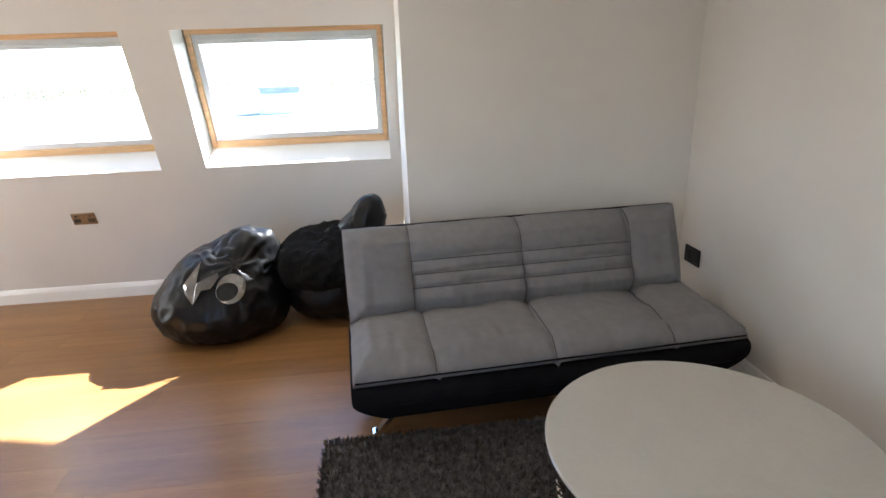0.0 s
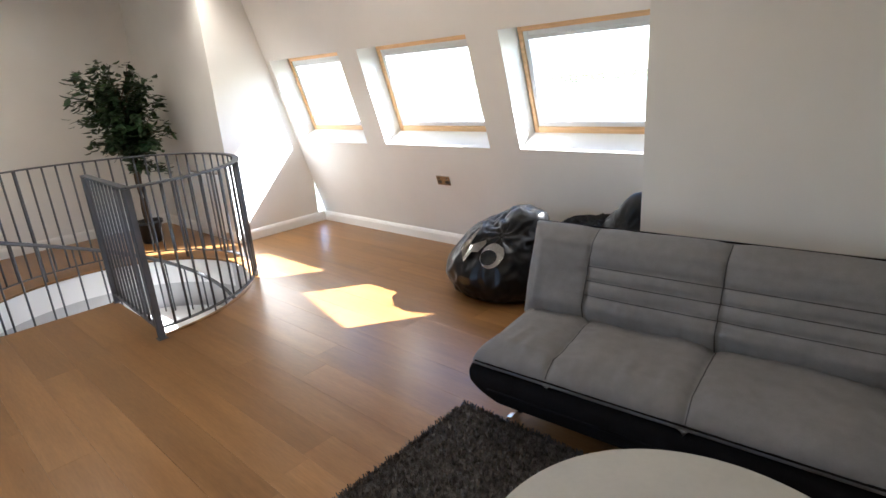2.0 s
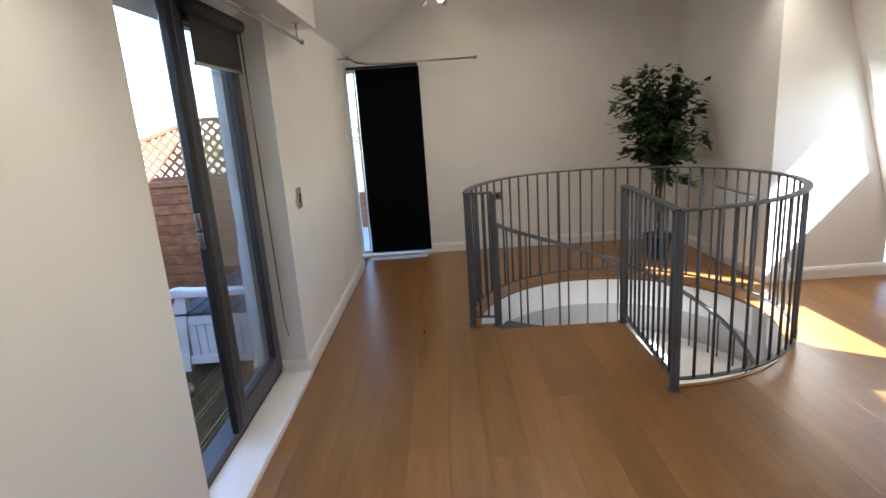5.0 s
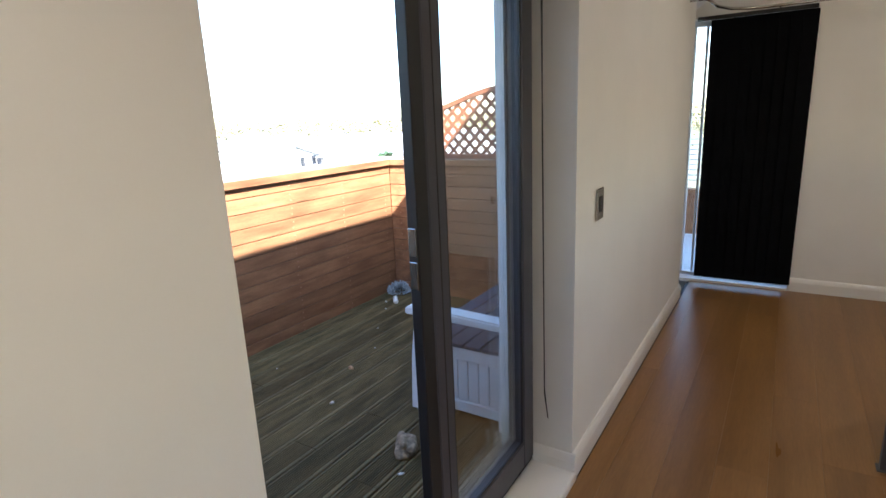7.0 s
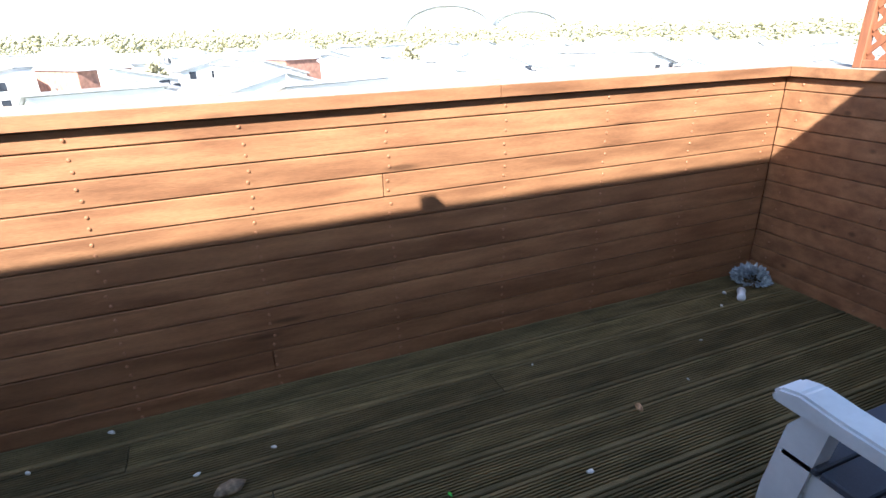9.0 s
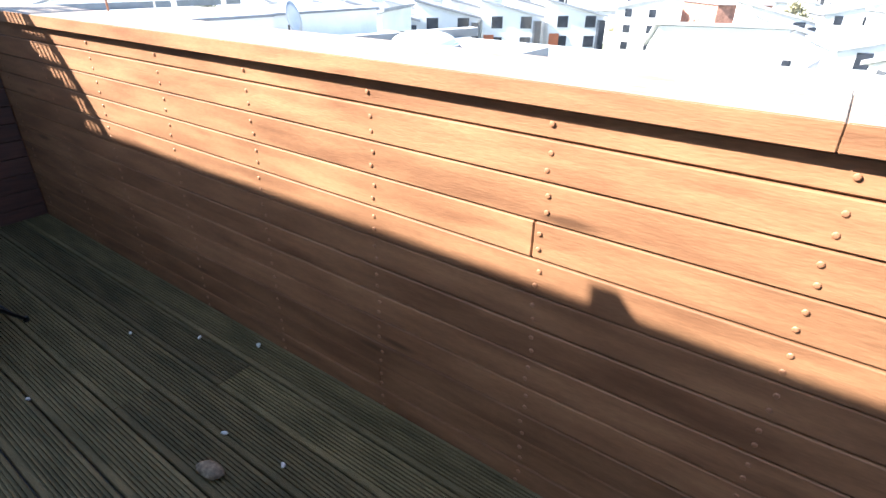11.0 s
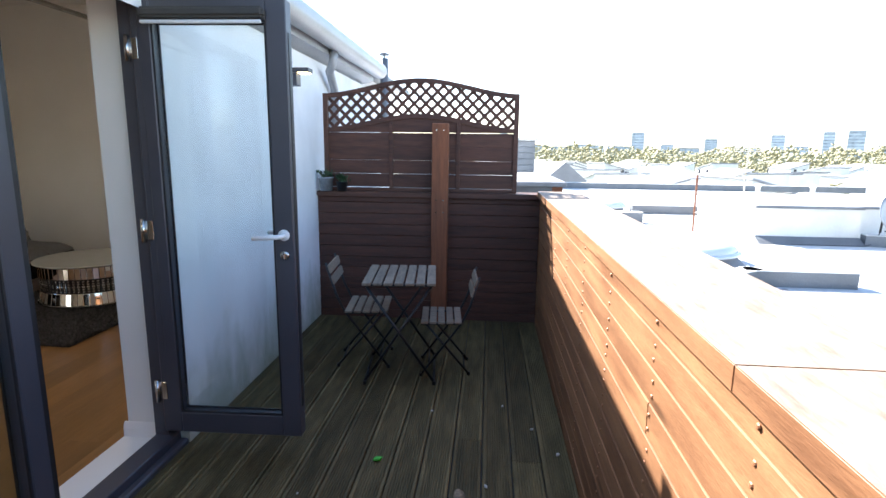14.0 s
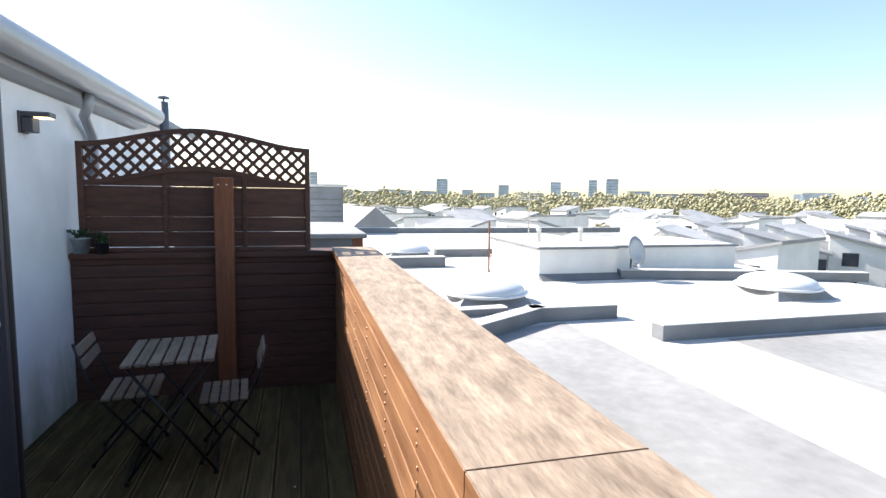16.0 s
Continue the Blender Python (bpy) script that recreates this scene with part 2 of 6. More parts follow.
SILVER_PRINT = material("silver_print", (0.32, 0.32, 0.33), 0.1, metal=1.0, vary=0.05, scale=30, bump=0.15, fine=60, bump_dist=0.001)
GUTTER = material("grey_gutter", (0.36, 0.37, 0.39), 0.4, metal=0.2, vary=0.08, scale=3, bump=0.08, fine=60, bump_dist=0.001)
LEAF = material("ficus_leaf", (0.024, 0.055, 0.018), 0.4, vary=0.3, scale=20, bump=0.1)
BARK = material("twisted_bark", (0.10, 0.065, 0.04), 0.8, vary=0.2, scale=20, bump=0.5, fine=80)
POT_BLACK = material("black_pot", (0.014, 0.015, 0.017), 0.4, vary=0.1, bump=0.05)
PLASTIC_BLACK = material("black_plastic", (0.01, 0.01, 0.011), 0.35, vary=0.1, bump=0.0)
ZINC_POT = material("zinc_pot", (0.36, 0.40, 0.44), 0.45, metal=0.5, vary=0.12, scale=14, bump=0.1)
HEATHER = material("silver_foliage", (0.36, 0.42, 0.46), 0.8, vary=0.2, scale=30, bump=0.2)


# ---- mesh helpers ----
def link(name, bm, mat, parent=None, label="", smooth=False):
    me = bpy.data.meshes.new(name)
    bm.to_mesh(me)
    bm.free()
    me.materials.append(mat)
    if smooth:
        for p in me.polygons:
            p.use_smooth = True
    ob = new(name, me)
    if parent is not None:
        ob.parent = parent
    if label:
        ob["label"] = label
    return ob


def part(name, bm, mat, parent, label="", smooth=False):
    return link(name, bm, mat, parent, label, smooth)


def structure(name, bm, mat, label="", category=""):
    ob = link(name, bm, mat)
    return tagged(ob, label or name.replace("_", " "), category or name.split("_")[0], kind="structure")


def thing(name, loc, rz, label, category, group=""):
    ob = new(name)
    ob.empty_display_size = 0.1
    ob.matrix_world = pose(*loc, 0, 0, rz)
    return tagged(ob, label, category, group)


def add_box(bm, lo, hi, bevel=0.0, m=None, segments=1):
    """A box between two corners, its edges rounded by bevel, moved by m."""
    r = bmesh.ops.create_cube(bm, size=1.0)
    vs = r["verts"]
    c = [(a + b) / 2 for a, b in zip(lo, hi)]
    s = [abs(b - a) for a, b in zip(lo, hi)]
    bmesh.ops.transform(bm, verts=vs, matrix=Matrix.Translation(c) @ Matrix.Diagonal((*s, 1)))
    if bevel:
        es = list({e for v in vs for e in v.link_edges})
        vs = list({v for f in bmesh.ops.bevel(bm, geom=es, offset=bevel, segments=segments, affect="EDGES")["faces"] for v in f.verts}
                  | {v for v in vs if v.is_valid})
    if m is not None:
        bmesh.ops.transform(bm, verts=[v for v in vs if v.is_valid], matrix=m)
    return bm


def box(lo, hi, bevel=0.0, m=None, segments=1):
    return add_box(bmesh.new(), lo, hi, bevel, m, segments)


def add_tube(bm, pts, radius, sides=10, closed=False):
    """A round bar along points; radius is a number or one for each point."""
    pts = [Vector(p) for p in pts]
    n = len(pts)
    rs = radius if isinstance(radius, (list, tuple)) else [radius] * n
    rings = []
    up = None
    for i, p in enumerate(pts):
        a = pts[(i - 1) % n] if (i or closed) else p
        b = pts[(i + 1) % n] if (i < n - 1 or closed) else p
        d = (b - a).normalized()
        if up is None:
            up = Vector((0, 0, 1)) if abs(d.z) < 0.9 else Vector((1, 0, 0))
        side = d.cross(up).normalized()
        up = side.cross(d).normalized()
        rings.append([bm.verts.new(p + (side * math.cos(t) + up * math.sin(t)) * rs[i])
                      for t in (2 * math.pi * k / sides for k in range(sides))])
    for i in range(n if closed else n - 1):
        a, b = rings[i], rings[(i + 1) % n]
        for k in range(sides):
            bm.faces.new((a[k], a[(k + 1) % sides], b[(k + 1) % sides], b[k]))
    if not closed:
        bm.faces.new(rings[0][::-1])
        bm.faces.new(rings[-1])
    return bm


def tube(pts, radius, sides=10, closed=False):
    return add_tube(bmesh.new(), pts, radius, sides, closed)


def add_lathe(bm, profile, sides=32, m=None, cap=True):
    """Turns a profile of (radius, z) round the z axis."""
    rings = []
    for r, z in profile:
        rings.append([bm.verts.new((m or Matrix()) @ Vector((r * math.cos(t), r * math.sin(t), z)))
                      for t in (2 * math.pi * k / sides for k in range(sides))])
    for a, b in zip(rings, rings[1:]):
        for k in range(sides):
            bm.faces.new((a[k], a[(k + 1) % sides], b[(k + 1) % sides], b[k]))
    if cap:
        bm.faces.new(rings[0][::-1])
        bm.faces.new(rings[-1])
    return bm


def lathe(profile, sides=32, m=None, cap=True):
    return add_lathe(bmesh.new(), profile, sides, m, cap)


def add_prism(bm, outline, lo, hi, axis="x"):
    """A flat outline of 2D points pushed out along an axis from lo to hi."""
    put = {"x": lambda u, v, w: (w, u, v), "y": lambda u, v, w: (u, w, v), "z": lambda u, v, w: (u, v, w)}[axis]
    a = [bm.verts.new(put(u, v, lo)) for u, v in outline]
    b = [bm.verts.new(put(u, v, hi)) for u, v in outline]
    n = len(a)
    bm.faces.new(a[::-1])
    bm.faces.new(b)
    for i in range(n):
        bm.faces.new((a[i], a[(i + 1) % n], b[(i + 1) % n], b[i]))
    bmesh.ops.recalc_face_normals(bm, faces=bm.faces)
    return bm


def prism(outline, lo, hi, axis="x"):
    return add_prism(bmesh.new(), outline, lo, hi, axis)


# ---- the room's shell ----
X_WEST, X_EAST, Y_IN, Y_OUT = -3.05, 4.65, 0.0, -0.24
CEIL_Z, ROOM_TOP = 2.9, 3.1
HOLE = Vector((-0.59, 2.18))
HOLE_R, RAIL_R = 1.04, 1.09
LAND_X = -0.54
SLOPE = 0.29
LEAN = math.atan(SLOPE)
# local frame of the leaning window wall: x along it, y outwards, z up the slope
LEANING = Matrix.Translation((0, 4.737, 0)) @ Matrix.Rotation(LEAN, 4, "X")
WINDOWS = ((-1.13, -0.005), (0.262, 1.478), (1.763, 2.99))
V0, V1, V_TOP = 0.995, 1.867, 3.3
WALL_T = 0.33

bm = bmesh.new()
add_box(bm, (-1.20, 0, -0.05), (3.06, WALL_T, V0), 0, LEANING)
add_box(bm, (-1.20, 0, V1), (3.06, WALL_T, V_TOP), 0, LEANING)
edges = [-1.20] + [x for w in WINDOWS for x in w] + [3.06]
for a, b in zip(edges[0::2], edges[1::2]):
    add_box(bm, (a, 0, V0), (b, WALL_T, V1), 0, LEANING)
structure("wall_north", bm, WALL, "white plaster wall leaning inwards with three roof windows", "wall")

structure("wall_recess", box((X_WEST, 3.60, -0.02), (-1.20, 4.60, 3.08)), WALL, "white plaster wall stepping forward beside the plant", "wall")
structure("wall_projecting", box((3.06, 3.58, -0.02), (X_EAST, 4.60, 3.08)), WALL, "white plaster wall projecting behind the sofa", "wall")
structure("wall_east", prism([(-0.24, -0.02), (4.74, -0.02), (4.74, 2.8), (3.6, 3.08), (0.8, 3.08), (-0.24, 2.33)], X_EAST, X_EAST + 0.2, "x"), WALL, "white plaster side wall beside the sofa", "wall")

DOOR_X0, DOOR_X1, DOOR_TOP = 0.0, 1.45, 2.20
bm = bmesh.new()
add_box(bm, (-2.54, Y_OUT, -0.3), (DOOR_X0, Y_IN, 2.42))
add_box(bm, (DOOR_X1, Y_OUT, -0.3), (X_EAST, Y_IN, 2.42))
add_box(bm, (DOOR_X0, Y_OUT, DOOR_TOP), (DOOR_X1, Y_IN, 2.42))
add_box(bm, (-3.25, Y_OUT, -0.3), (-2.54, -0.12, 2.42))
structure("wall_south", bm, WALL, "white plaster wall with the opening to the terrace", "wall")
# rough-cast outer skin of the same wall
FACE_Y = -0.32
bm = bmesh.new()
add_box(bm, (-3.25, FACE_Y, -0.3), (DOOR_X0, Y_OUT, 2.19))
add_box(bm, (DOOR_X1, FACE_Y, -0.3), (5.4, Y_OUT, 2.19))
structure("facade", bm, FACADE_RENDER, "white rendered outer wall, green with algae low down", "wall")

bm = bmesh.new()
add_box(bm, (X_WEST - 0.2, 0.735, -0.02), (X_WEST, 3.60, ROOM_TOP))
add_prism(bm, [(-0.12, 2.14), (0.735, 2.14), (0.735, 3.0), (-0.12, 2.38)], X_WEST - 0.2, X_WEST, "x")
structure("wall_west", bm, WALL, "white plaster end wall with a glazed door", "wall")

# ceiling: a slope above the terrace wall, then flat
bm = prism([(-0.3, 2.05), (0.0, 2.26), (0.90, CEIL_Z), (4.2, CEIL_Z), (4.2, ROOM_TOP), (0.8, ROOM_TOP), (-0.3, 2.32)], X_WEST - 0.2, X_EAST + 0.2, "x")
structure("ceiling", bm, CEIL, "white ceiling sloping down towards the terrace", "ceiling")
bm = prism([(0.0, 2.16), (0.17, 2.16), (0.17, 2.379), (0.0, 2.258)], -0.60, X_EAST, "x")
structure("bulkhead", bm, WALL, "white boxed beam above the terrace doors", "wall")

# solid floor under the boards, open at the stairwell
def well_edges(y):
    """The stairwell's two sides at y, or None."""
    d = HOLE_R ** 2 - (y - HOLE.y) ** 2
    if d <= 0:
        return None
    w = math.sqrt(d)
    return HOLE.x - w, (HOLE.x + w if y >= HOLE.y else LAND_X)


def board(bm, x0, x1, y0, y1, z0, z1, left=None, right=None, bevel=0.0015, steps=7):
    """A board whose ends may follow a curve: left and right give x for a y."""
    ys = [y0 + (y1 - y0) * k / steps for k in range(steps + 1)] if (left or right) else [y0, y1]
    pts = [((left(y) if left else x0), y) for y in ys] + [((right(y) if right else x1), y) for y in reversed(ys)]
    add_prism(bm, pts, z0, z1, "z")


def strips(y0, y1, x0, x1):
    """Pieces of the strip between y0 and y1 that stay clear of the stairwell."""
    ym = (y0 + y1) / 2
    lo, hi = HOLE.y - HOLE_R, HOLE.y + HOLE_R
    if y1 <= lo or y0 >= hi:
        return [(x0, x1, None, None)]
    def lf(y):
        e = well_edges(min(max(y, lo + 1e-4), hi - 1e-4))
        return e[0]
    def rf(y):
        e = well_edges(min(max(y, lo + 1e-4), hi - 1e-4))
        return e[1] if ym >= HOLE.y else max(e[1], e[0])
    return [(x0, None, None, lf), (None, x1, rf, None)]


bm = bmesh.new()
ROWS = [(-0.005, 0.12)]
while ROWS[-1][1] < 4.75:
    y = ROWS[-1][1]
    step = 0.19
    if y < HOLE.y < y + step:
        step = HOLE.y - y
    ROWS.append((y, y + step))
for y0, y1 in ROWS:
    for x0, x1, lf, rf in strips(y0, y1, X_WEST - 0.1, X_EAST):
        board(bm, x0, x1, y0, y1, -0.25, -0.016, lf, rf)
sub = structure("subfloor", bm, TRIM, "white floor edge round the stairwell", "floor")
sub.data.materials.append(BLACK_RUBBER)
for p in sub.data.polygons:
    p.material_index = 1 if p.normal.z > 0.5 else 0

# the well's drum
bm = bmesh.new()
n = 96
ring = []
for k in range(n + 1):
    t = 2 * math.pi * k / n
    ring.append((HOLE.x + 1.045 * math.cos(t), HOLE.y + 1.045 * math.sin(t)))
va = [bm.verts.new((x, y, -0.02)) for x, y in ring]
vb = [bm.verts.new((x, y, -2.6)) for x, y in ring]
vc = [bm.verts.new((HOLE.x + 1.12 * (x - HOLE.x) / 1.045, HOLE.y + 1.12 * (y - HOLE.y) / 1.045, -0.2)) for x, y in ring]
for k in range(n):
    bm.faces.new((va[k], va[k + 1], vb[k + 1], vb[k]))
bm.faces.new([bm.verts.new((x, y, -2.6)) for x, y in ring[:-1]])
bmesh.ops.delete(bm, geom=vc, context="VERTS")
structure("stairwell_drum", bm, DRUM_SHADED, "white rounded stairwell wall, coloured grey for the shade inside", "wall")

# skirting
def skirting(name, pts, inward):
    """A skirting board with a rounded top along a straight run, standing proud on the inward side."""
    a, b = Vector(pts[0]), Vector(pts[1])
    n_ = Vector(inward)
    prof = [(0.0, 0.0), (0.018, 0.0), (0.018, 0.075), (0.012, 0.095), (0.006, 0.105), (0.0, 0.108)]
    bm_ = bmesh.new()
    va_ = [bm_.verts.new((a.x + n_.x * u, a.y + n_.y * u, v)) for u, v in prof]
    vb_ = [bm_.verts.new((b.x + n_.x * u, b.y + n_.y * u, v)) for u, v in prof]
    for i_ in range(len(prof) - 1):
        bm_.faces.new((va_[i_], va_[i_ + 1], vb_[i_ + 1], vb_[i_]))
    bm_.faces.new(va_)
    bm_.faces.new(vb_)
    bmesh.ops.recalc_face_normals(bm_, faces=bm_.faces)
    return structure(name, bm_, TRIM, "white painted skirting board", "skirting")


skirting("baseboard_1", ((-2.54, 0.0), (0.0, 0.0)), (0, 1))
skirting("baseboard_2", ((1.45, 0.0), (4.65, 0.0)), (0, 1))
skirting("baseboard_3", ((X_WEST, 0.745), (X_WEST, 3.60)), (1, 0))
skirting("baseboard_4", ((X_WEST, 3.60), (-1.20, 3.60)), (0, -1))
skirting("baseboard_5", ((-1.20, 3.582), (-1.20, 4.72)), (1, 0))
skirting("baseboard_6", ((-1.20, 4.70), (3.06, 4.70)), (0, -1))
skirting("baseboard_7", ((3.06, 3.58), (4.65, 3.58)), (0, -1))
skirting("baseboard_8", ((4.65, 0.0), (4.65, 3.58)), (-1, 0))
skirting("baseboard_9", ((0.0, -0.165), (0.0, 0.018)), (1, 0))
skirting("baseboard_10", ((1.45, -0.165), (1.45, 0.018)), (-1, 0))


# ---- roof windows ----
def roof_window(name, x0, x1):
    """A pine-framed roof window set deep in the leaning wall."""
    ob = new(name)
    tagged(ob, "pine-framed roof window with white reveals, shut", "window", kind="structure")
    a, b, lo, hi = x0 + 0.006, x1 - 0.006, V0 + 0.045, V1 - 0.042
    y0, y1 = 0.215, 0.30
    low_w = 0.046
    w = 0.034
    M = LEANING
    part("window_frame", box((a, y0, lo), (a + w, y1, hi), 0.004, M), PINE, ob, "varnished pine jamb")
    part("window_frame", box((b - w, y0, lo), (b, y1, hi), 0.004, M), PINE, ob, "varnished pine jamb")
    part("window_frame", box((a + w, y0 + 0.002, hi - w), (b - w, y1, hi), 0.004, M), PINE, ob, "varnished pine head")
    part("window_frame", box((a + w, y0 + 0.002, lo), (b - w, y1, lo + low_w), 0.004, M), PINE, ob, "varnished pine bottom rail")
    bm_ = bmesh.new()
    s = 0.038
    add_box(bm_, (a + w, y0 + 0.014, lo + low_w), (a + w + s, y1, hi - w), 0.003, M)
    add_box(bm_, (b - w - s, y0 + 0.014, lo + low_w), (b - w, y1, hi - w), 0.003, M)
    add_box(bm_, (a + w + s, y0 + 0.016, lo + low_w), (b - w - s, y1, lo + low_w + s), 0.003, M)
    add_box(bm_, (a + w + s, y0 + 0.016, hi - w - s), (b - w - s, y1, hi - w), 0.003, M)
    part("sash", bm_, WHITE_METAL, ob, "white lacquered sash")
    part("ventilation_bar", box((a + w + s, y0 + 0.004, hi - w - s - 0.022), (b - w - s, y0 + 0.014, hi - w - s + 0.004), 0.004, M), WHITE_METAL, ob, "pale grey ventilation bar")
    g = part("pane", box((a + w + s - 0.004, 0.268, lo + low_w + s - 0.004), (b - w - s + 0.004, 0.274, hi - w - s + 0.004), 0, M), GLASS, ob)
    g.visible_shadow = False
    # lining boards between plaster and frame
    part("lining", box((x0, y1 - 0.01, V0), (a, y1 + 0.025, V1), 0, M), TRIM, ob, "white lining")
    part("lining", box((b, y1 - 0.01, V0), (x1, y1 + 0.025, V1), 0, M), TRIM, ob, "white lining")
    part("lining", box((a, y1 - 0.01, V0), (b, y1 + 0.025, lo), 0, M), TRIM, ob, "white lining")
    part("lining", box((a, y1 - 0.01, hi), (b, y1 + 0.025, V1), 0, M), TRIM, ob, "white lining")
    # sloping white sill and side board inside the reveal
    part("window_sill", prism([(0.002, V0 + 0.002), (y0 + 0.02, V0 + 0.002), (y0 + 0.02, lo), (y0, lo)], x0 + 0.002, x1 - 0.002, "x"), TRIM, ob, "white sloping sill")
    s_ = ob.children[-1]
    s_.data.transform(M)
    return ob


for i, (x0, x1) in enumerate(WINDOWS):
    roof_window("window_%d" % (i + 1), x0, x1)


# ---- terrace doors ----
FRAME_Y0, FRAME_Y1 = -0.245, -0.175
doors = new("door_1")
tagged(doors, "grey aluminium terrace door frame with a fixed glazed leaf", "door", kind="structure")
part("jamb", box((DOOR_X0, FRAME_Y0, 0.0), (0.055, FRAME_Y1, DOOR_TOP), 0.003), GREY_ALU, doors)
part("jamb", box((1.395, FRAME_Y0, 0.0), (DOOR_X1, FRAME_Y1, DOOR_TOP), 0.003), GREY_ALU, doors)
part("head", box((0.055, FRAME_Y0, 2.135), (1.395, FRAME_Y1, DOOR_TOP), 0.003), GREY_ALU, doors)
part("threshold", box((0.0, FRAME_Y0 - 0.03, -0.02), (1.45, FRAME_Y1, 0.075), 0.004), GREY_ALU, doors, "dark grey threshold")
part("threshold_bar", box((0.003, -0.318, -0.02), (1.447, -0.276, 0.04), 0.008), GREY_ALU, doors)
structure("door_sill", box((0.0, FRAME_Y1, -0.01), (1.45, 0.022, 0.035), 0.006), TRIM, "white painted door sill", "sill")


def door_leaf(name, width, label, stile_w=0.088, free_w=0.088):
    """A glazed leaf: origin at its hinge edge, at the bottom; x towards its free edge, y through its thickness."""
    ob = thing(name, (0, 0, 0), 0, label, "door", "terrace door leaves")
    h, t = 2.035, 0.068
    part("stile", box((0, 0, 0), (stile_w, t, h), 0.004), GREY_ALU, ob)
    part("stile", box((width - free_w, 0, 0), (width, t, h), 0.004), GREY_ALU, ob)
    part("rail", box((stile_w, 0.001, 0), (width - free_w, t - 0.001, 0.105), 0.004), GREY_ALU, ob)
    part("rail", box((stile_w, 0.001, h - 0.088), (width - free_w, t - 0.001, h), 0.004), GREY_ALU, ob)
    bm_ = bmesh.new()
    for y_ in (0.004, t - 0.012):
        add_box(bm_, (stile_w, y_, 0.105), (stile_w + 0.008, y_ + 0.008, h - 0.088))
        add_box(bm_, (width - free_w - 0.008, y_, 0.105), (width - free_w, y_ + 0.008, h - 0.088))
        add_box(bm_, (stile_w + 0.008, y_, 0.105), (width - free_w - 0.008, y_ + 0.008, 0.113))
        add_box(bm_, (stile_w + 0.008, y_, h - 0.096), (width - free_w - 0.008, y_ + 0.008, h - 0.088))
    part("gasket", bm_, BLACK_RUBBER, ob, "black rubber glazing gasket")
    for y_ in (0.022, 0.044):
        g = part("pane", box((stile_w - 0.006, y_, 0.10), (width - free_w + 0.006, y_ + 0.004, h - 0.084)), GLASS, ob)
        g.visible_shadow = False
    return ob, h, t


fixed, LEAF_H, LEAF_T = door_leaf("door_leaf", 0.685, "shut grey aluminium glazed door leaf beside the open one", 0.088, 0.084)
fixed.matrix_world = pose(0.06, -0.212, 0.09)
meet = box((0.680, 0.030, 0.0), (0.738, 0.064, LEAF_H), 0.003)
part("groove", box((0.640, LEAF_T - 0.001, 0.0), (0.644, LEAF_T + 0.0015, LEAF_H)), BLACK_RUBBER, fixed)
part("meeting_strip", meet, BLACK_RUBBER, fixed, "black meeting edge with strike plates")
for z in (1.03, 0.94):
    part("strike_plate", box((0.736, 0.034, z), (0.743, 0.060, z + 0.076), 0.002), STEEL, fixed, "steel strike plate")

opened, _, _ = door_leaf("door_leaf", 0.68, "grey aluminium glazed door leaf standing open outwards")
OPEN_M = Matrix.Translation((1.381, -0.238, 0.105)) @ Matrix.Rotation(radians(271.5), 4, "Z") @ Matrix.Diagonal((1.0, 1.0, 0.976, 1.0))
opened.matrix_world = OPEN_M


def door_handle(parent, x, z, y, side):
    """A lever handle on a rose with a keyhole rose below."""
    d = 1 if side > 0 else -1
    part("handle_rose", lathe([(0.026, 0), (0.026, 0.008), (0.020, 0.012)], 20, Matrix.Translation((x, y, z)) @ Matrix.Rotation(radians(-90 * d), 4, "X")), WHITE_METAL, parent, "white oval rose", True)
    pts = [(x, y, z), (x, y + 0.05 * d, z), (x - 0.012, y + 0.062 * d, z), (x - 0.06, y + 0.064 * d, z - 0.004), (x - 0.125, y + 0.058 * d, z - 0.010)]
    part("handle", tube(pts, [0.010, 0.010, 0.011, 0.011, 0.009], 12), WHITE_METAL, parent, "white lever handle", True)
    part("keyhole_rose", lathe([(0.022, 0), (0.022, 0.008), (0.016, 0.011)], 20, Matrix.Translation((x, y, z - 0.095)) @ Matrix.Rotation(radians(-90 * d), 4, "X")), STEEL, parent, "steel keyhole rose", True)
    part("cylinder", box((x - 0.005, y, z - 0.112), (x + 0.005, y + 0.018 * d, z - 0.082), 0.003), STEEL, parent)


door_handle(opened, 0.68 - 0.044, 1.01, 0.0, -1)
door_handle(opened, 0.68 - 0.044, 1.01, LEAF_T, 1)
for z in (0.22, 1.02, 1.83):
    hinge = part("hinge", tube([(-0.012, -0.012, z - 0.055), (-0.012, -0.012, z + 0.055)], 0.011, 12), STEEL, opened, "steel barrel hinge", True)
    part("hinge_plate", box((-0.012, -0.006, z - 0.045), (0.03, -0.001, z + 0.045), 0.001), STEEL, opened)
part("lock_strip", box((0.6795, 0.02, 0.15), (0.683, 0.046, 1.9), 0.001), BLACK_RUBBER, opened, "black lock strip on the leaf's edge")


# ---- the stair and its balustrade ----
def circle_point(r, deg, z):
    return Vector((HOLE.x + r * math.cos(radians(deg)), HOLE.y + r * math.sin(radians(deg)), z))


RAIL_TOP = 1.01
balustrade = thing("stair_balustrade", (0, 0, 0), 0, "grey steel balustrade curving round the spiral stairwell", "balustrade")
A0, A1 = -3.0, 267.0


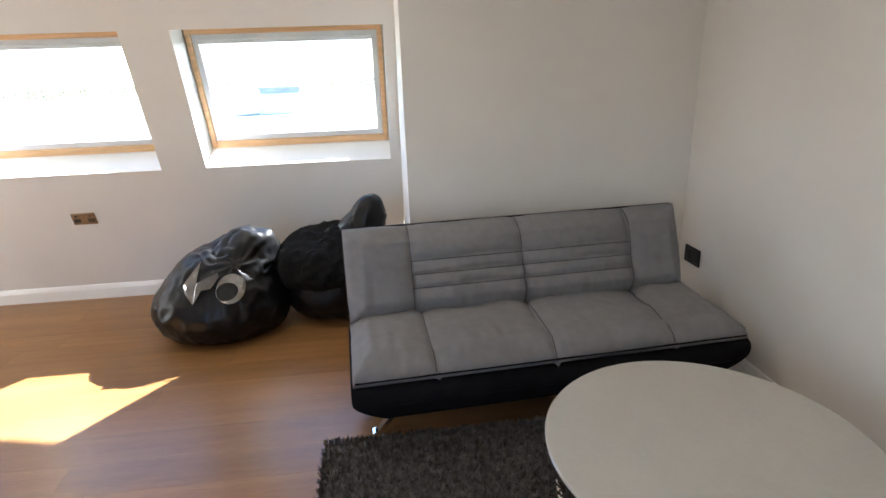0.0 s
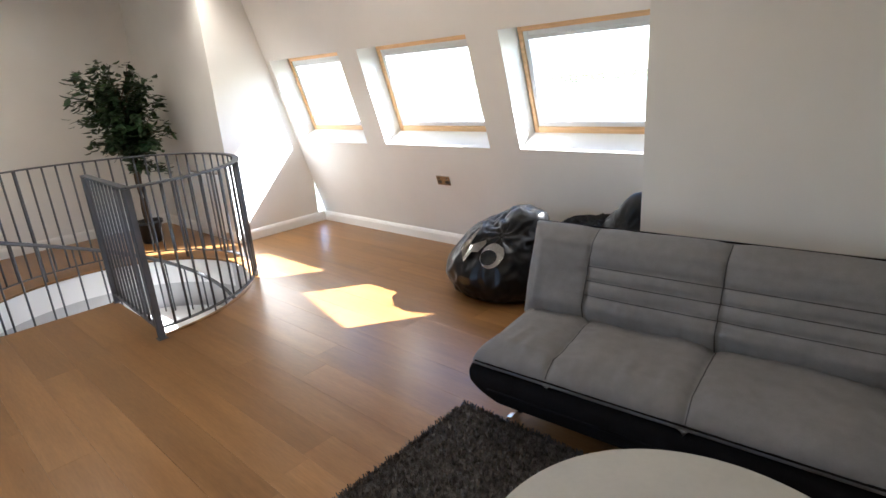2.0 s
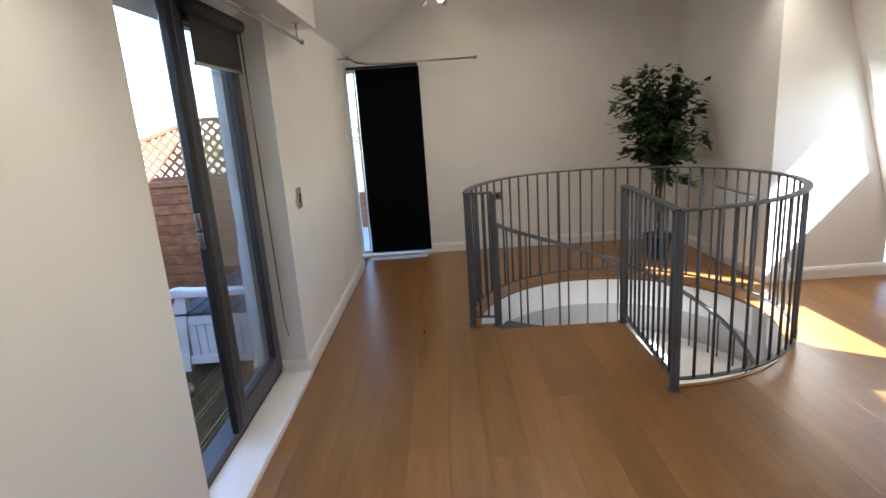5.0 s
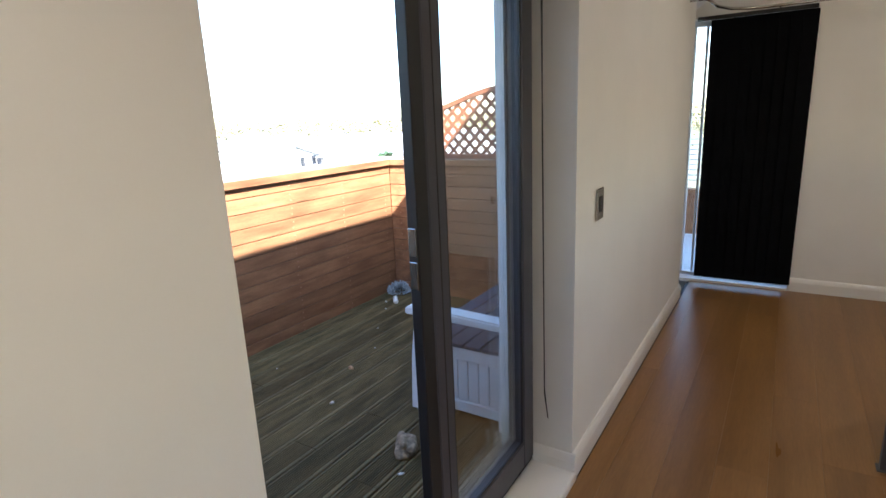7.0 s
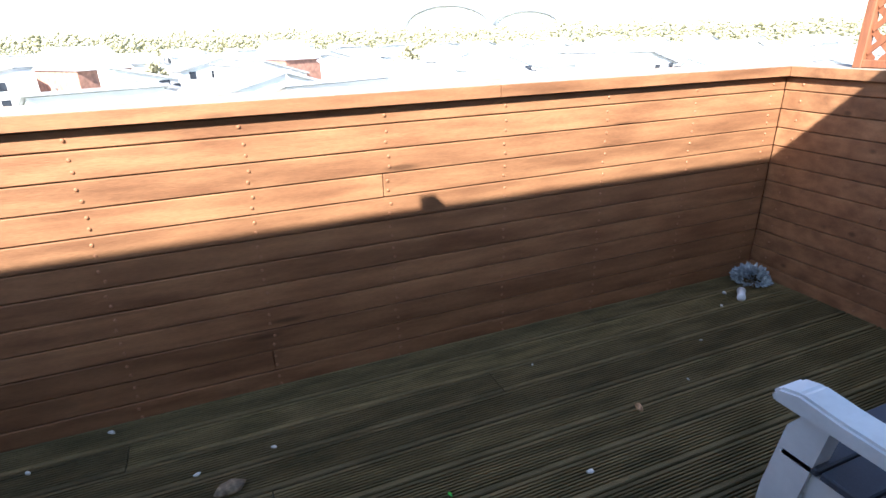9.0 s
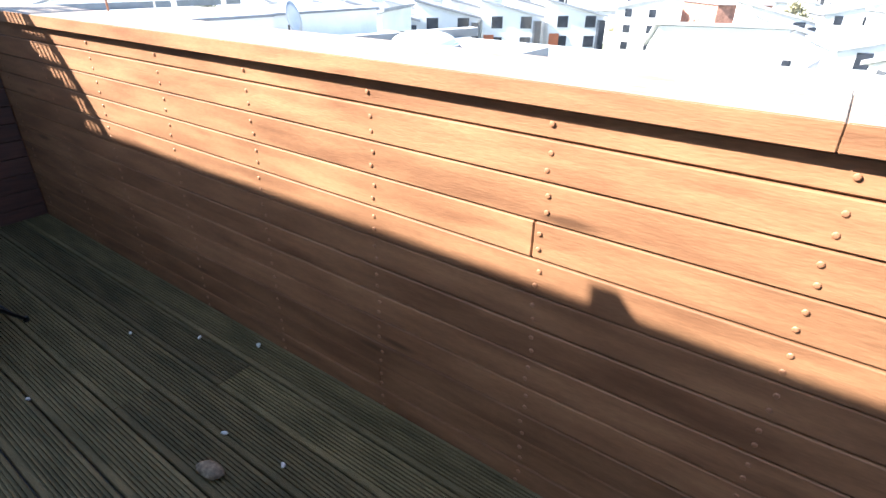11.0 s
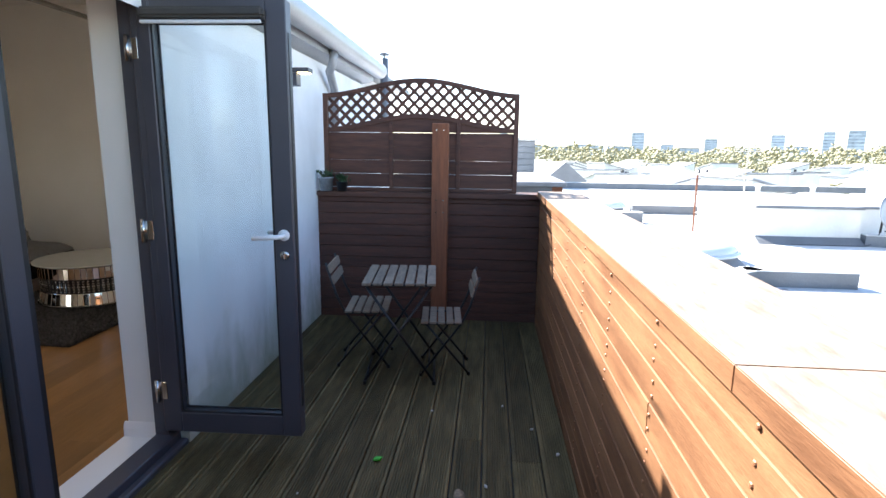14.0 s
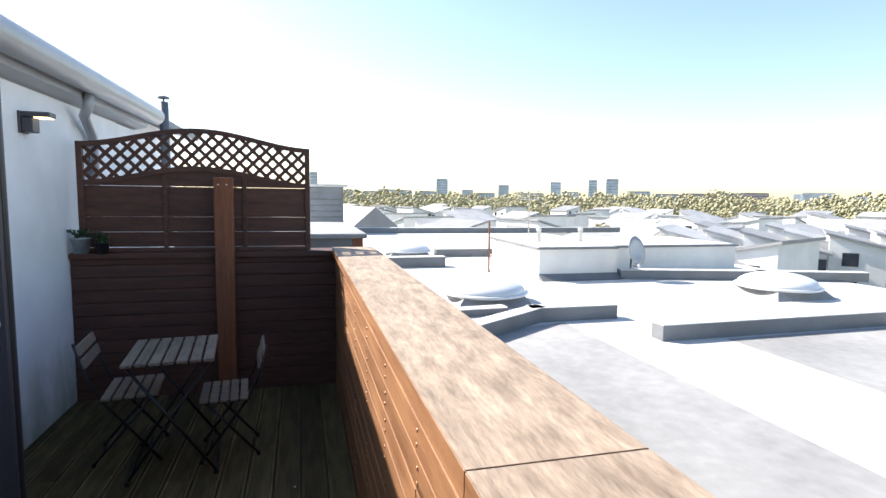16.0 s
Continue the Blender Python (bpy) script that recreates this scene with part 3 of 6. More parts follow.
def flat_bar(pts, w, h):
    """A flat bar lying along points."""
    bm_ = bmesh.new()
    rows = []
    for i_, p in enumerate(pts):
        a = pts[max(i_ - 1, 0)]
        b = pts[min(i_ + 1, len(pts) - 1)]
        d = Vector((b.x - a.x, b.y - a.y, 0)).normalized()
        s_ = Vector((-d.y, d.x, 0)) * w / 2
        rows.append([bm_.verts.new(q) for q in (p - s_, p + s_, p + s_ + Vector((0, 0, h)), p - s_ + Vector((0, 0, h)))])
    for a, b in zip(rows, rows[1:]):
        for k in range(4):
            bm_.faces.new((a[k], a[(k + 1) % 4], b[(k + 1) % 4], b[k]))
    bm_.faces.new(rows[0][::-1])
    bm_.faces.new(rows[-1])
    bmesh.ops.recalc_face_normals(bm_, faces=bm_.faces)
    return bm_


arc = [circle_point(RAIL_R, A0 + (A1 - A0) * k / 72, 0) for k in range(73)]
post_a, post_b = arc[0], arc[-1]
post_c = Vector((post_b.x + 0.04, post_b.y + 0.18, 0))
post_d = Vector((LAND_X + 0.02, HOLE.y, 0))
up = lambda p, z: Vector((p.x, p.y, z))
part("top_rail", flat_bar([up(p, RAIL_TOP - 0.012) for p in arc], 0.05, 0.012), RAIL_GREY, balustrade, "flat grey top rail")
part("top_rail", flat_bar([up(post_b, RAIL_TOP - 0.012), up(post_c, RAIL_TOP - 0.012)], 0.05, 0.012), RAIL_GREY, balustrade)
part("top_rail", flat_bar([up(post_a, RAIL_TOP - 0.0125), up(post_d, RAIL_TOP - 0.0125)], 0.05, 0.012), RAIL_GREY, balustrade)
part("bottom_rail", flat_bar([up(p, 0.07) for p in arc], 0.03, 0.008), RAIL_GREY, balustrade)
part("bottom_rail", flat_bar([up(post_b, 0.07), up(post_c, 0.07)], 0.03, 0.008), RAIL_GREY, balustrade)
part("bottom_rail", flat_bar([up(post_a, 0.069), up(post_d, 0.069)], 0.03, 0.008), RAIL_GREY, balustrade)


def bar_at(name, p, z0, z1, r):
    return part(name, tube([(p.x, p.y, z0), (p.x, p.y, z1)], r, 8), RAIL_GREY, balustrade, "", True)


for p in (post_a, post_b, post_c, post_d):
    post = part("post", box((p.x - 0.02, p.y - 0.02, 0.0), (p.x + 0.02, p.y + 0.02, RAIL_TOP - 0.013), 0.004), RAIL_GREY, balustrade, "square grey steel post")
    part("foot_plate", box((p.x - 0.03, p.y - 0.03, 0.0), (p.x + 0.03, p.y + 0.03, 0.006), 0.002), RAIL_GREY, post)
N_BARS = 50
bar_mesh = None
for k in range(1, N_BARS):
    p = circle_point(RAIL_R, A0 + (A1 - A0) * k / N_BARS, 0)
    if k % 12 == 0:
        q = bar_at("post", p, 0.0, RAIL_TOP - 0.012, 0.014)
        continue
    if bar_mesh is None:
        q = part("baluster", tube([(0, 0, 0.07), (0, 0, RAIL_TOP - 0.012)], 0.0085, 8), RAIL_GREY, balustrade, "", True)
        bar_mesh = q.data
    else:
        q = new("baluster", bar_mesh)
        q.parent = balustrade
    q.location = (p.x, p.y, 0)
for a, b, n_ in ((post_a, post_d, 10), (post_b, post_c, 2)):
    for k in range(1, n_ + 1):
        p = a.lerp(b, k / (n_ + 1))
        q = new("baluster", bar_mesh)
        q.parent = balustrade
        q.location = (p.x, p.y, 0)

stair = thing("spiral_stair", (HOLE.x, HOLE.y, -2.6), 0, "grey steel spiral stair winding down inside the white well", "stairs")
part("column", tube([(0, 0, 0), (0, 0, 2.55)], 0.05, 16), RAIL_GREY, stair, "", True)
tread_mesh = None
for k in range(12):
    if tread_mesh is None:
        outline = [(0.05, -0.03), (0.05, 0.03)] + [(0.95 * math.cos(radians(a)), 0.95 * math.sin(radians(a))) for a in (30, 22, 15, 7, 0)]
        q = part("tread", prism(outline, 0, 0.04, "z"), RAIL_GREY, stair)
        tread_mesh = q.data
    else:
        q = new("tread", tread_mesh)
        q.parent = stair
    q.matrix_local = pose(0, 0, 2.6 - 0.21 * (k + 1), 0, 0, 235 - 27 * k)
helix = []
for k in range(61):
    a = 262 - 330 * k / 60
    z = 2.6 + 0.80 - 1.03 * (k / 60) * 2.0
    helix.append(Vector((0.93 * math.cos(radians(a)), 0.93 * math.sin(radians(a)), z)))
part("handrail", tube(helix, 0.017, 10), RAIL_GREY, stair, "round grey handrail winding down", True)
spindle_mesh = None
for k in range(1, 36):
    i_ = round(k * 60 / 36)
    p = helix[i_]
    if spindle_mesh is None:
        q = part("spindle", tube([(0, 0, -0.86), (0, 0, 0)], 0.008, 8), RAIL_GREY, stair, "", True)
        spindle_mesh = q.data
    else:
        q = new("spindle", spindle_mesh)
        q.parent = stair
    q.location = p


# ---- sofa bed ----
def pad(w, d, thick, vs, hs, inner=None, bulge=0.03, seed=0, res=0.0105):
    """An upholstered pad lying in x and y, its top up: seams across it at vs (along x) and hs (along y, between inner)."""
    nx, ny = int(w / res), int(d / res)
    bm_ = bmesh.new()
    grid = []
    for j in range(ny + 1):
        row = []
        for i_ in range(nx + 1):
            x, y = w * i_ / nx, d * j / ny
            edge = min(x, w - x, y, d - y)
            z = thick * (0.22 + 0.78 * min(1.0, max(0.0, edge) / 0.085) ** 0.55)
            for s_ in vs:
                c_ = x - s_ - 0.005 * math.sin(9 * y + seed)
                z -= bulge * 0.7 * math.exp(-abs(c_) / 0.010) + bulge * 0.55 * math.exp(-(c_ / 0.06) ** 2)
                z += 0.006 * math.exp(-abs(c_) / 0.09) * noise.noise((x * 9, y * 42 + seed, s_))
            for s_ in hs:
                if inner is None or inner[0] < x < inner[1]:
                    z -= bulge * 0.5 * math.exp(-abs(y - s_ - 0.004 * math.sin(11 * x + seed)) / 0.010)
            z += 0.012 * noise.noise((x * 5 + seed, y * 7, seed)) + 0.014 * math.exp(-y / 0.18) * noise.noise((x * 30 + seed, y * 7, seed))
            z += 0.006 * math.exp(-(d - y) / 0.10) * noise.noise((x * 6, y * 40, seed)) - 0.004 * abs(noise.noise((x * 13, y * 13, seed + 3)))
            row.append(bm_.verts.new((x, y, z)))
        grid.append(row)
    for j in range(ny):
        for i_ in range(nx):
            bm_.faces.new((grid[j][i_], grid[j][i_ + 1], grid[j + 1][i_ + 1], grid[j + 1][i_]))
    border = [grid[0][i_] for i_ in range(nx + 1)] + [grid[j][nx] for j in range(1, ny + 1)] \
        + [grid[ny][i_] for i_ in range(nx - 1, -1, -1)] + [grid[j][0] for j in range(ny - 1, 0, -1)]
    low = [bm_.verts.new((v.co.x, v.co.y, 0)) for v in border]
    n_ = len(border)
    for i_ in range(n_):
        bm_.faces.new((border[i_], low[i_], low[(i_ + 1) % n_], border[(i_ + 1) % n_]))
    bm_.faces.new(low[::-1])
    bmesh.ops.recalc_face_normals(bm_, faces=bm_.faces)
    seams_ = []
    lift = Vector((0, 0, 0.0012))
    for s_ in vs:
        i_ = round(s_ / w * nx)
        seams_.append(tube([grid[j][i_].co + lift for j in range(1, ny)], 0.0026, 5))
    for s_ in hs:
        j = round(s_ / d * ny)
        seams_.append(tube([grid[j][i_].co + lift for i_ in range(round(inner[0] / w * nx), round(inner[1] / w * nx) + 1)], 0.0022, 5))
    return bm_, seams_


def piping(w, d, z):
    r = 0.012
    return tube([(r, 0, z), (w - r, 0, z), (w, r, z), (w, d - r, z), (w - r, d, z), (r, d, z), (0, d - r, z), (0, r, z)], 0.004, 6, True)


SW = 1.74
SOFA_SEAM = material("sofa_seam_thread", (0.075, 0.075, 0.08), 0.95, vary=0.1, scale=30, bump=0.2, spec=0.2)
sofa = thing("sofa_bed", (2.757, 2.602, 0), 3.6, "grey fabric sofa bed with dark base and chrome feet", "sofa")
seat_m = pose(0, 0, 0.335, 3.5)
top_, seam_ = pad(SW, 0.50, 0.105, (0.34, 0.85, 1.39), (), seed=2)
q = part("seat", top_, SOFA_GREY, sofa, "tufted grey seat pad", True)
q.matrix_local = seat_m
for bm in seam_:
    part("seam", bm, SOFA_SEAM, q, "", True)
e = part("piping", piping(SW, 0.50, 0.018), SOFA_DARK, q, "dark edge piping", True)
back_m = pose(0, 0.455, 0.40, 69)
SB = 1.69
top_, seam_ = pad(SB, 0.445, 0.115, (0.31, 0.85, 1.40), (0.14, 0.205, 0.27), (0.31, 1.40), seed=7)
q = part("backrest", top_, SOFA_GREY, sofa, "tufted grey backrest pad", True)
q.matrix_local = back_m
for bm in seam_:
    part("seam", bm, SOFA_SEAM, q, "", True)
e = part("piping", piping(SB, 0.445, 0.02), SOFA_DARK, q, "dark edge piping", True)
bm = bmesh.new()
rounds = []
for k in range(41):
    x = (SW + 0.02) * (0.5 - 0.5 * math.cos(math.pi * k / 40)) - 0.01
    end = min(x + 0.01, SW + 0.01 - x)
    f = 0.50 + 0.50 * min(1.0, end / 0.13) ** 0.5
    ring_ = []
    for i_ in range(28):
        a = 2 * math.pi * i_ / 28
        c_, s_ = math.cos(a), math.sin(a)
        y = 0.285 + 0.305 * math.copysign(abs(c_) ** 0.42, c_)
        z = 0.345 - 0.100 * f + 0.100 * f * math.copysign(abs(s_) ** 0.62, s_)
        ring_.append(bm.verts.new((x, y, z)))
    rounds.append(ring_)
for a, b in zip(rounds, rounds[1:]):
    for i_ in range(28):
        bm.faces.new((a[i_], b[i_], b[(i_ + 1) % 28], a[(i_ + 1) % 28]))
bm.faces.new(rounds[0])
bm.faces.new(rounds[-1][::-1])
bmesh.ops.recalc_face_normals(bm, faces=bm.faces)
base = part("base", bm, SOFA_DARK, sofa, "dark charcoal fabric base", True)
part("piping", tube([(0.08, -0.021, 0.246), (SW - 0.08, -0.021, 0.246)], 0.004, 6), SOFA_DARK, base, "", True)
q = part("back_shell", box((0.01, -0.002, -0.05), (SB - 0.01, 0.43, 0.0), 0.02, back_m, 2), SOFA_DARK, sofa, "dark fabric back", True)
part("under_frame", box((0.25, 0.22, 0.15), (SW - 0.25, 0.44, 0.20), 0.01), BLACK_STEEL, sofa)
for side in (0, 1):
    for y in (0.17, 0.45):
        arc_ = [(0.27 - 0.185 * k / 10, 0.178 - 0.170 * (k / 10) ** 1.5) for k in range(11)] + [(0.062, 0.004)]
        low_ = [(a + 0.016, max(0.0, b - 0.012)) for a, b in reversed(arc_)]
        pts = [((SW - a) if side else a, b) for a, b in arc_ + low_]
        part("foot", prism(pts, y - 0.02, y + 0.02, "y"), CHROME, sofa, "splayed flat chrome foot")

# ---- round table, rug ----
table = thing("coffee_table", (3.855, 1.99, 0.03), 0, "round coffee table, white glass top, mirrored drum with crystals", "table")
part("tabletop", lathe([(0.480, 0.376), (0.486, 0.380), (0.486, 0.386), (0.482, 0.390)], 96), TABLE_WHITE, table, "glossy cream-white glass top")
FAC = 60


def facets(r0, z0, r1, z1):
    bm_ = bmesh.new()
    for k in range(1):
        a, b = 2 * math.pi * k / FAC, 2 * math.pi * (k + 0.94) / FAC
        pts = []
        for r_, z_ in ((r0, z0), (r1, z1)):
            pts.append([Vector((r_ * math.cos(t), r_ * math.sin(t), z_)) for t in (a, b)])
        c = sum((p for r_ in pts for p in r_), Vector()) / 4
        ring_ = [pts[0][0], pts[0][1], pts[1][1], pts[1][0]]
        inner_ = [bm_.verts.new(p * 1.0 + (c - p) * 0.12 + Vector((c.x, c.y, 0)).normalized() * 0.003) for p in ring_]
        outer_ = [bm_.verts.new(p) for p in ring_]
        bm_.faces.new(inner_)
        for i_ in range(4):
            bm_.faces.new((outer_[i_], outer_[(i_ + 1) % 4], inner_[(i_ + 1) % 4], inner_[i_]))
    bmesh.ops.recalc_face_normals(bm_, faces=bm_.faces)
    return bm_


part("core", lathe([(0.425, 0.02), (0.425, 0.374)], 64), BLACK_STEEL, table, "dark core behind the mirror strips")
for bm in (facets(0.45, 0.262, 0.45, 0.372), facets(0.462, 0.025, 0.44, 0.135)):
    first_strip = part("mirror_strip", bm, MIRROR, table)
    for k in range(1, FAC):
        q = new("mirror_strip", first_strip.data)
        q.parent = table
        q.rotation_euler = (0, 0, 2 * math.pi * k / FAC)
part("base_rim", lathe([(0.465, 0.012), (0.472, 0.016), (0.472, 0.024), (0.465, 0.028)], 72), STEEL, table)
bm = bmesh.new()
for k in range(72):
    a = 2 * math.pi * k / 72
    for z in (0.152, 0.175, 0.198, 0.221, 0.244):
        r = bmesh.ops.create_icosphere(bm, subdivisions=1, radius=0.011 if z != 0.198 else 0.015)
        bmesh.ops.translate(bm, verts=r["verts"], vec=(0.435 * math.cos(a), 0.435 * math.sin(a), z))
part("crystal_band", bm, MIRROR, table, "rows of faceted crystal beads")
for k in range(4):
    part("foot", lathe([(0.03, 0.0), (0.03, 0.02)], 12, Matrix.Translation((0.36 * math.cos(0.8 + k * math.pi / 2), 0.36 * math.sin(0.8 + k * math.pi / 2), 0))), PLASTIC_BLACK, table)

RX0, RX1, RY0, RY1 = 2.615, 4.45, 1.28, 2.70
rug = thing("rug", ((RX0 + RX1) / 2, (RY0 + RY1) / 2, 0), 0, "thick dark grey-brown shaggy rug under the table", "rug")
hx, hy = (RX1 - RX0) / 2, (RY1 - RY0) / 2
part("backing", box((-hx, -hy, 0.0), (hx, hy, 0.016), 0.005), RUG, rug)
rng = random.Random(5)
vs, fs = [], []
for k in range(42000):
    x, y = rng.uniform(-hx, hx), rng.uniform(-hy, hy)
    if rng.random() < 0.12:
        x = rng.choice((-hx, hx)) if rng.random() < hy / (hx + hy) else x
        y = y if abs(x) == hx else rng.choice((-hy, hy))
    a, lean, h = rng.uniform(0, 6.28), rng.uniform(0.0, 0.022), rng.uniform(0.022, 0.042)
    w_ = 0.0035
    b_ = a + rng.uniform(0.8, 2.3)
    i_ = len(vs)
    vs += [(x - w_ * math.cos(b_), y - w_ * math.sin(b_), 0.012), (x + w_ * math.cos(b_), y + w_ * math.sin(b_), 0.012),
           (x + lean * math.cos(a) + 0.0022 * math.cos(b_), y + lean * math.sin(a) + 0.0022 * math.sin(b_), h), (x + lean * math.cos(a) - 0.0022 * math.cos(b_), y + lean * math.sin(a) - 0.0022 * math.sin(b_), h)]
    fs.append((i_, i_ + 1, i_ + 2, i_ + 3))
me = bpy.data.meshes.new("pile")
me.from_pydata(vs, [], fs)
me.materials.append(RUG)
q = new("pile", me)
q.parent = rug
tagged(q, "shaggy pile", kind="stuff")


# ---- bean bags ----
def blob_distance(p, lobes, soft=0.05):
    """Signed distance to ellipsoids melted into one another."""
    total = 0.0
    for c, r in lobes:
        q_ = Vector(((p.x - c[0]) / r[0], (p.y - c[1]) / r[1], (p.z - c[2]) / r[2]))
        total += math.exp(-(q_.length - 1.0) * min(r) / soft)
    return -soft * math.log(max(total, 1e-12))


def blob_reach(origin, d, lobes, far=1.2):
    """How far from origin along d the melted surface lies, looking from inside."""
    lo_, hi_ = 0.0, far
    for _ in range(22):
        m_ = (lo_ + hi_) / 2
        if blob_distance(origin + d * m_, lobes) < 0:
            lo_ = m_
        else:
            hi_ = m_
    return lo_


def sack(lobes, origin, seed, creases=0.02, floor_z=0.0, grow=0.0, gather=None):
    """A slumped sack: melted lobes with sharp creases, flat where it lies; gather is the point that the folds run to."""
    bm_ = bmesh.new()
    bmesh.ops.create_icosphere(bm_, subdivisions=6, radius=1.0)
    o_ = Vector(origin)
    for v in bm_.verts:
        d = v.co.normalized()
        p = o_ + d * (blob_reach(o_, d, lobes) + grow)
        n_ = noise.noise(p * 6.5 + Vector((seed, 0, 0)))
        m_ = noise.noise(p * 15 + Vector((0, seed, 0)))
        lift = creases * (0.9 * (0.35 - abs(n_)) + 0.4 * (0.3 - abs(m_)))
        if gather:
            g_ = p - Vector(gather)
            near = math.exp(-(g_.length / 0.20) ** 2)
            a_ = math.atan2(g_.z, g_.x) + 0.8 * n_
            lift += near * 0.022 * (abs(math.sin(4.5 * a_ + seed)) - 0.6)
        p += d * lift
        if p.z < floor_z + 0.035:
            p.z = floor_z + max(0.0, (p.z - floor_z) * 0.5 + 0.0175) if p.z > floor_z - 0.035 else floor_z
        v.co = p
    return bm_


def on_sack(x, z, lobes, lift=0.004):
    """The point of the sack's front (towards -y) at x and z."""
    y_ = -0.6
    for _ in range(40):
        y_ += max(0.002, 0.6 * blob_distance(Vector((x, y_, z)), lobes))
        if blob_distance(Vector((x, y_, z)), lobes) < lift:
            break
    return Vector((x, y_ - lift, z))


LOBES = [((-0.045, -0.015, 0.16), (0.41, 0.34, 0.24)), ((0.0, 0.02, 0.34), (0.29, 0.24, 0.20)), ((0.17, 0.03, 0.535), (0.145, 0.12, 0.10))]
b1 = thing("bean_bag", (1.92, 4.01, 0.004), 0, "shiny black leatherette bean bag with a silver print", "bean bag", "black bean bags")
part("sack", sack(LOBES, (0.03, 0.0, 0.28), 3.1, 0.032, gather=(0.10, -0.08, 0.47)), BEAN, b1, "", True)
bm = bmesh.new()
rings_ = []
for k in range(48):
    t = 2 * math.pi * k / 48
    rings_.append([bm.verts.new(on_sack(0.073 + 0.007 * j + (0.060 + 0.006 * j) * math.cos(t), 0.35 + 0.004 * j + (0.045 + 0.010 * j) * math.sin(t), LOBES, 0.016)) for j in range(4)])
for k in range(48):
    a, b = rings_[k], rings_[(k + 1) % 48]
    for j in range(3):
        bm.faces.new((a[j], b[j], b[j + 1], a[j + 1]))
part("printed_ring", bm, SILVER_PRINT, b1, "silver printed ring", True)
bm = bmesh.new()
splash = [(-0.083, 0.505), (-0.182, 0.389), (-0.167, 0.36), (-0.114, 0.298), (-0.068, 0.367), (-0.015, 0.374), (0.03, 0.43), (0.02, 0.45), (-0.045, 0.425), (-0.098, 0.403)]
face = bm.faces.new([bm.verts.new((x, 0, z)) for x, z in splash])
bmesh.ops.triangulate(bm, faces=[face])
bmesh.ops.subdivide_edges(bm, edges=list(bm.edges), cuts=4, use_grid_fill=True)
for v in bm.verts:
    v.co = on_sack(v.co.x, v.co.z, LOBES, 0.016)
part("printed_splash", bm, SILVER_PRINT, b1, "jagged silver print", True)
LOBES_2 = [((0.0, 0.0, 0.19), (0.32, 0.28, 0.22)), ((0.03, 0.03, 0.36), (0.25, 0.22, 0.19)), ((0.20, 0.02, 0.53), (0.11, 0.10, 0.12)), ((0.275, 0.02, 0.67), (0.085, 0.08, 0.10))]
b2 = thing("bean_bag", (2.56, 4.12, 0.004), 0, "black leatherette bean bag with its neck standing up", "bean bag", "black bean bags")
part("sack", sack(LOBES_2, (0.10, 0.01, 0.36), 8.4, 0.022, gather=(0.24, -0.05, 0.56)), BEAN, b2, "", True)
throw = thing("fleece_throw", (2.56, 4.12, 0.004), 0, "crumpled black fleece lying over the bean bag", "throw")
part("cloth", sack([((-0.03, 0.0, 0.34), (0.30, 0.27, 0.14)), ((0.02, 0.02, 0.42), (0.24, 0.22, 0.13))], (0.0, 0.0, 0.36), 5.7, 0.09, 0.24, 0.02), FUR, throw, "", True)


# ---- ficus ----
def leaf_geometry(vs_, fs_, p, d, side, size):
    """A pointed leaf folded a little along its midrib."""
    n_ = d.cross(side).normalized()
    i0 = len(vs_)
    for u, w_, lift in ((0, 0, 0), (0.35, 0.26, 0.05), (0.35, -0.26, 0.05), (0.35, 0, 0), (0.75, 0.17, 0.0), (0.75, -0.17, 0.0), (1.0, 0, -0.10)):
        vs_.append(tuple(p + d * (u * size) + side * (w_ * size) + n_ * (lift * size)))
    for f in ((0, 3, 1), (0, 2, 3), (3, 6, 4), (3, 5, 6), (1, 3, 4), (2, 5, 3)):
        fs_.append(tuple(i0 + k for k in f))


ficus = thing("ficus_tree", (-2.18, 3.08, 0.0), 0, "artificial ficus with twisted stems in a black pot", "plant")
part("pot", lathe([(0.085, 0.0), (0.10, 0.02), (0.125, 0.21), (0.145, 0.215), (0.145, 0.245), (0.125, 0.245), (0.12, 0.20)], 28), POT_BLACK, ficus, "black tapered pot", True)
part("soil", lathe([(0.01, 0.195), (0.12, 0.2)], 20), BARK, ficus)
rng = random.Random(11)
for k in range(3):
    pts, rs = [], []
    for i_ in range(16):
        z = 0.19 + 0.95 * i_ / 15
        a = 2.1 * k + 6.5 * z
        pts.append((0.024 * math.cos(a), 0.024 * math.sin(a), z))
        rs.append(0.017 - 0.006 * i_ / 15)
    part("trunk", tube(pts, rs, 8), BARK, ficus, "thin twisted stem", True)
bm = bmesh.new()
vs, fs = [], []
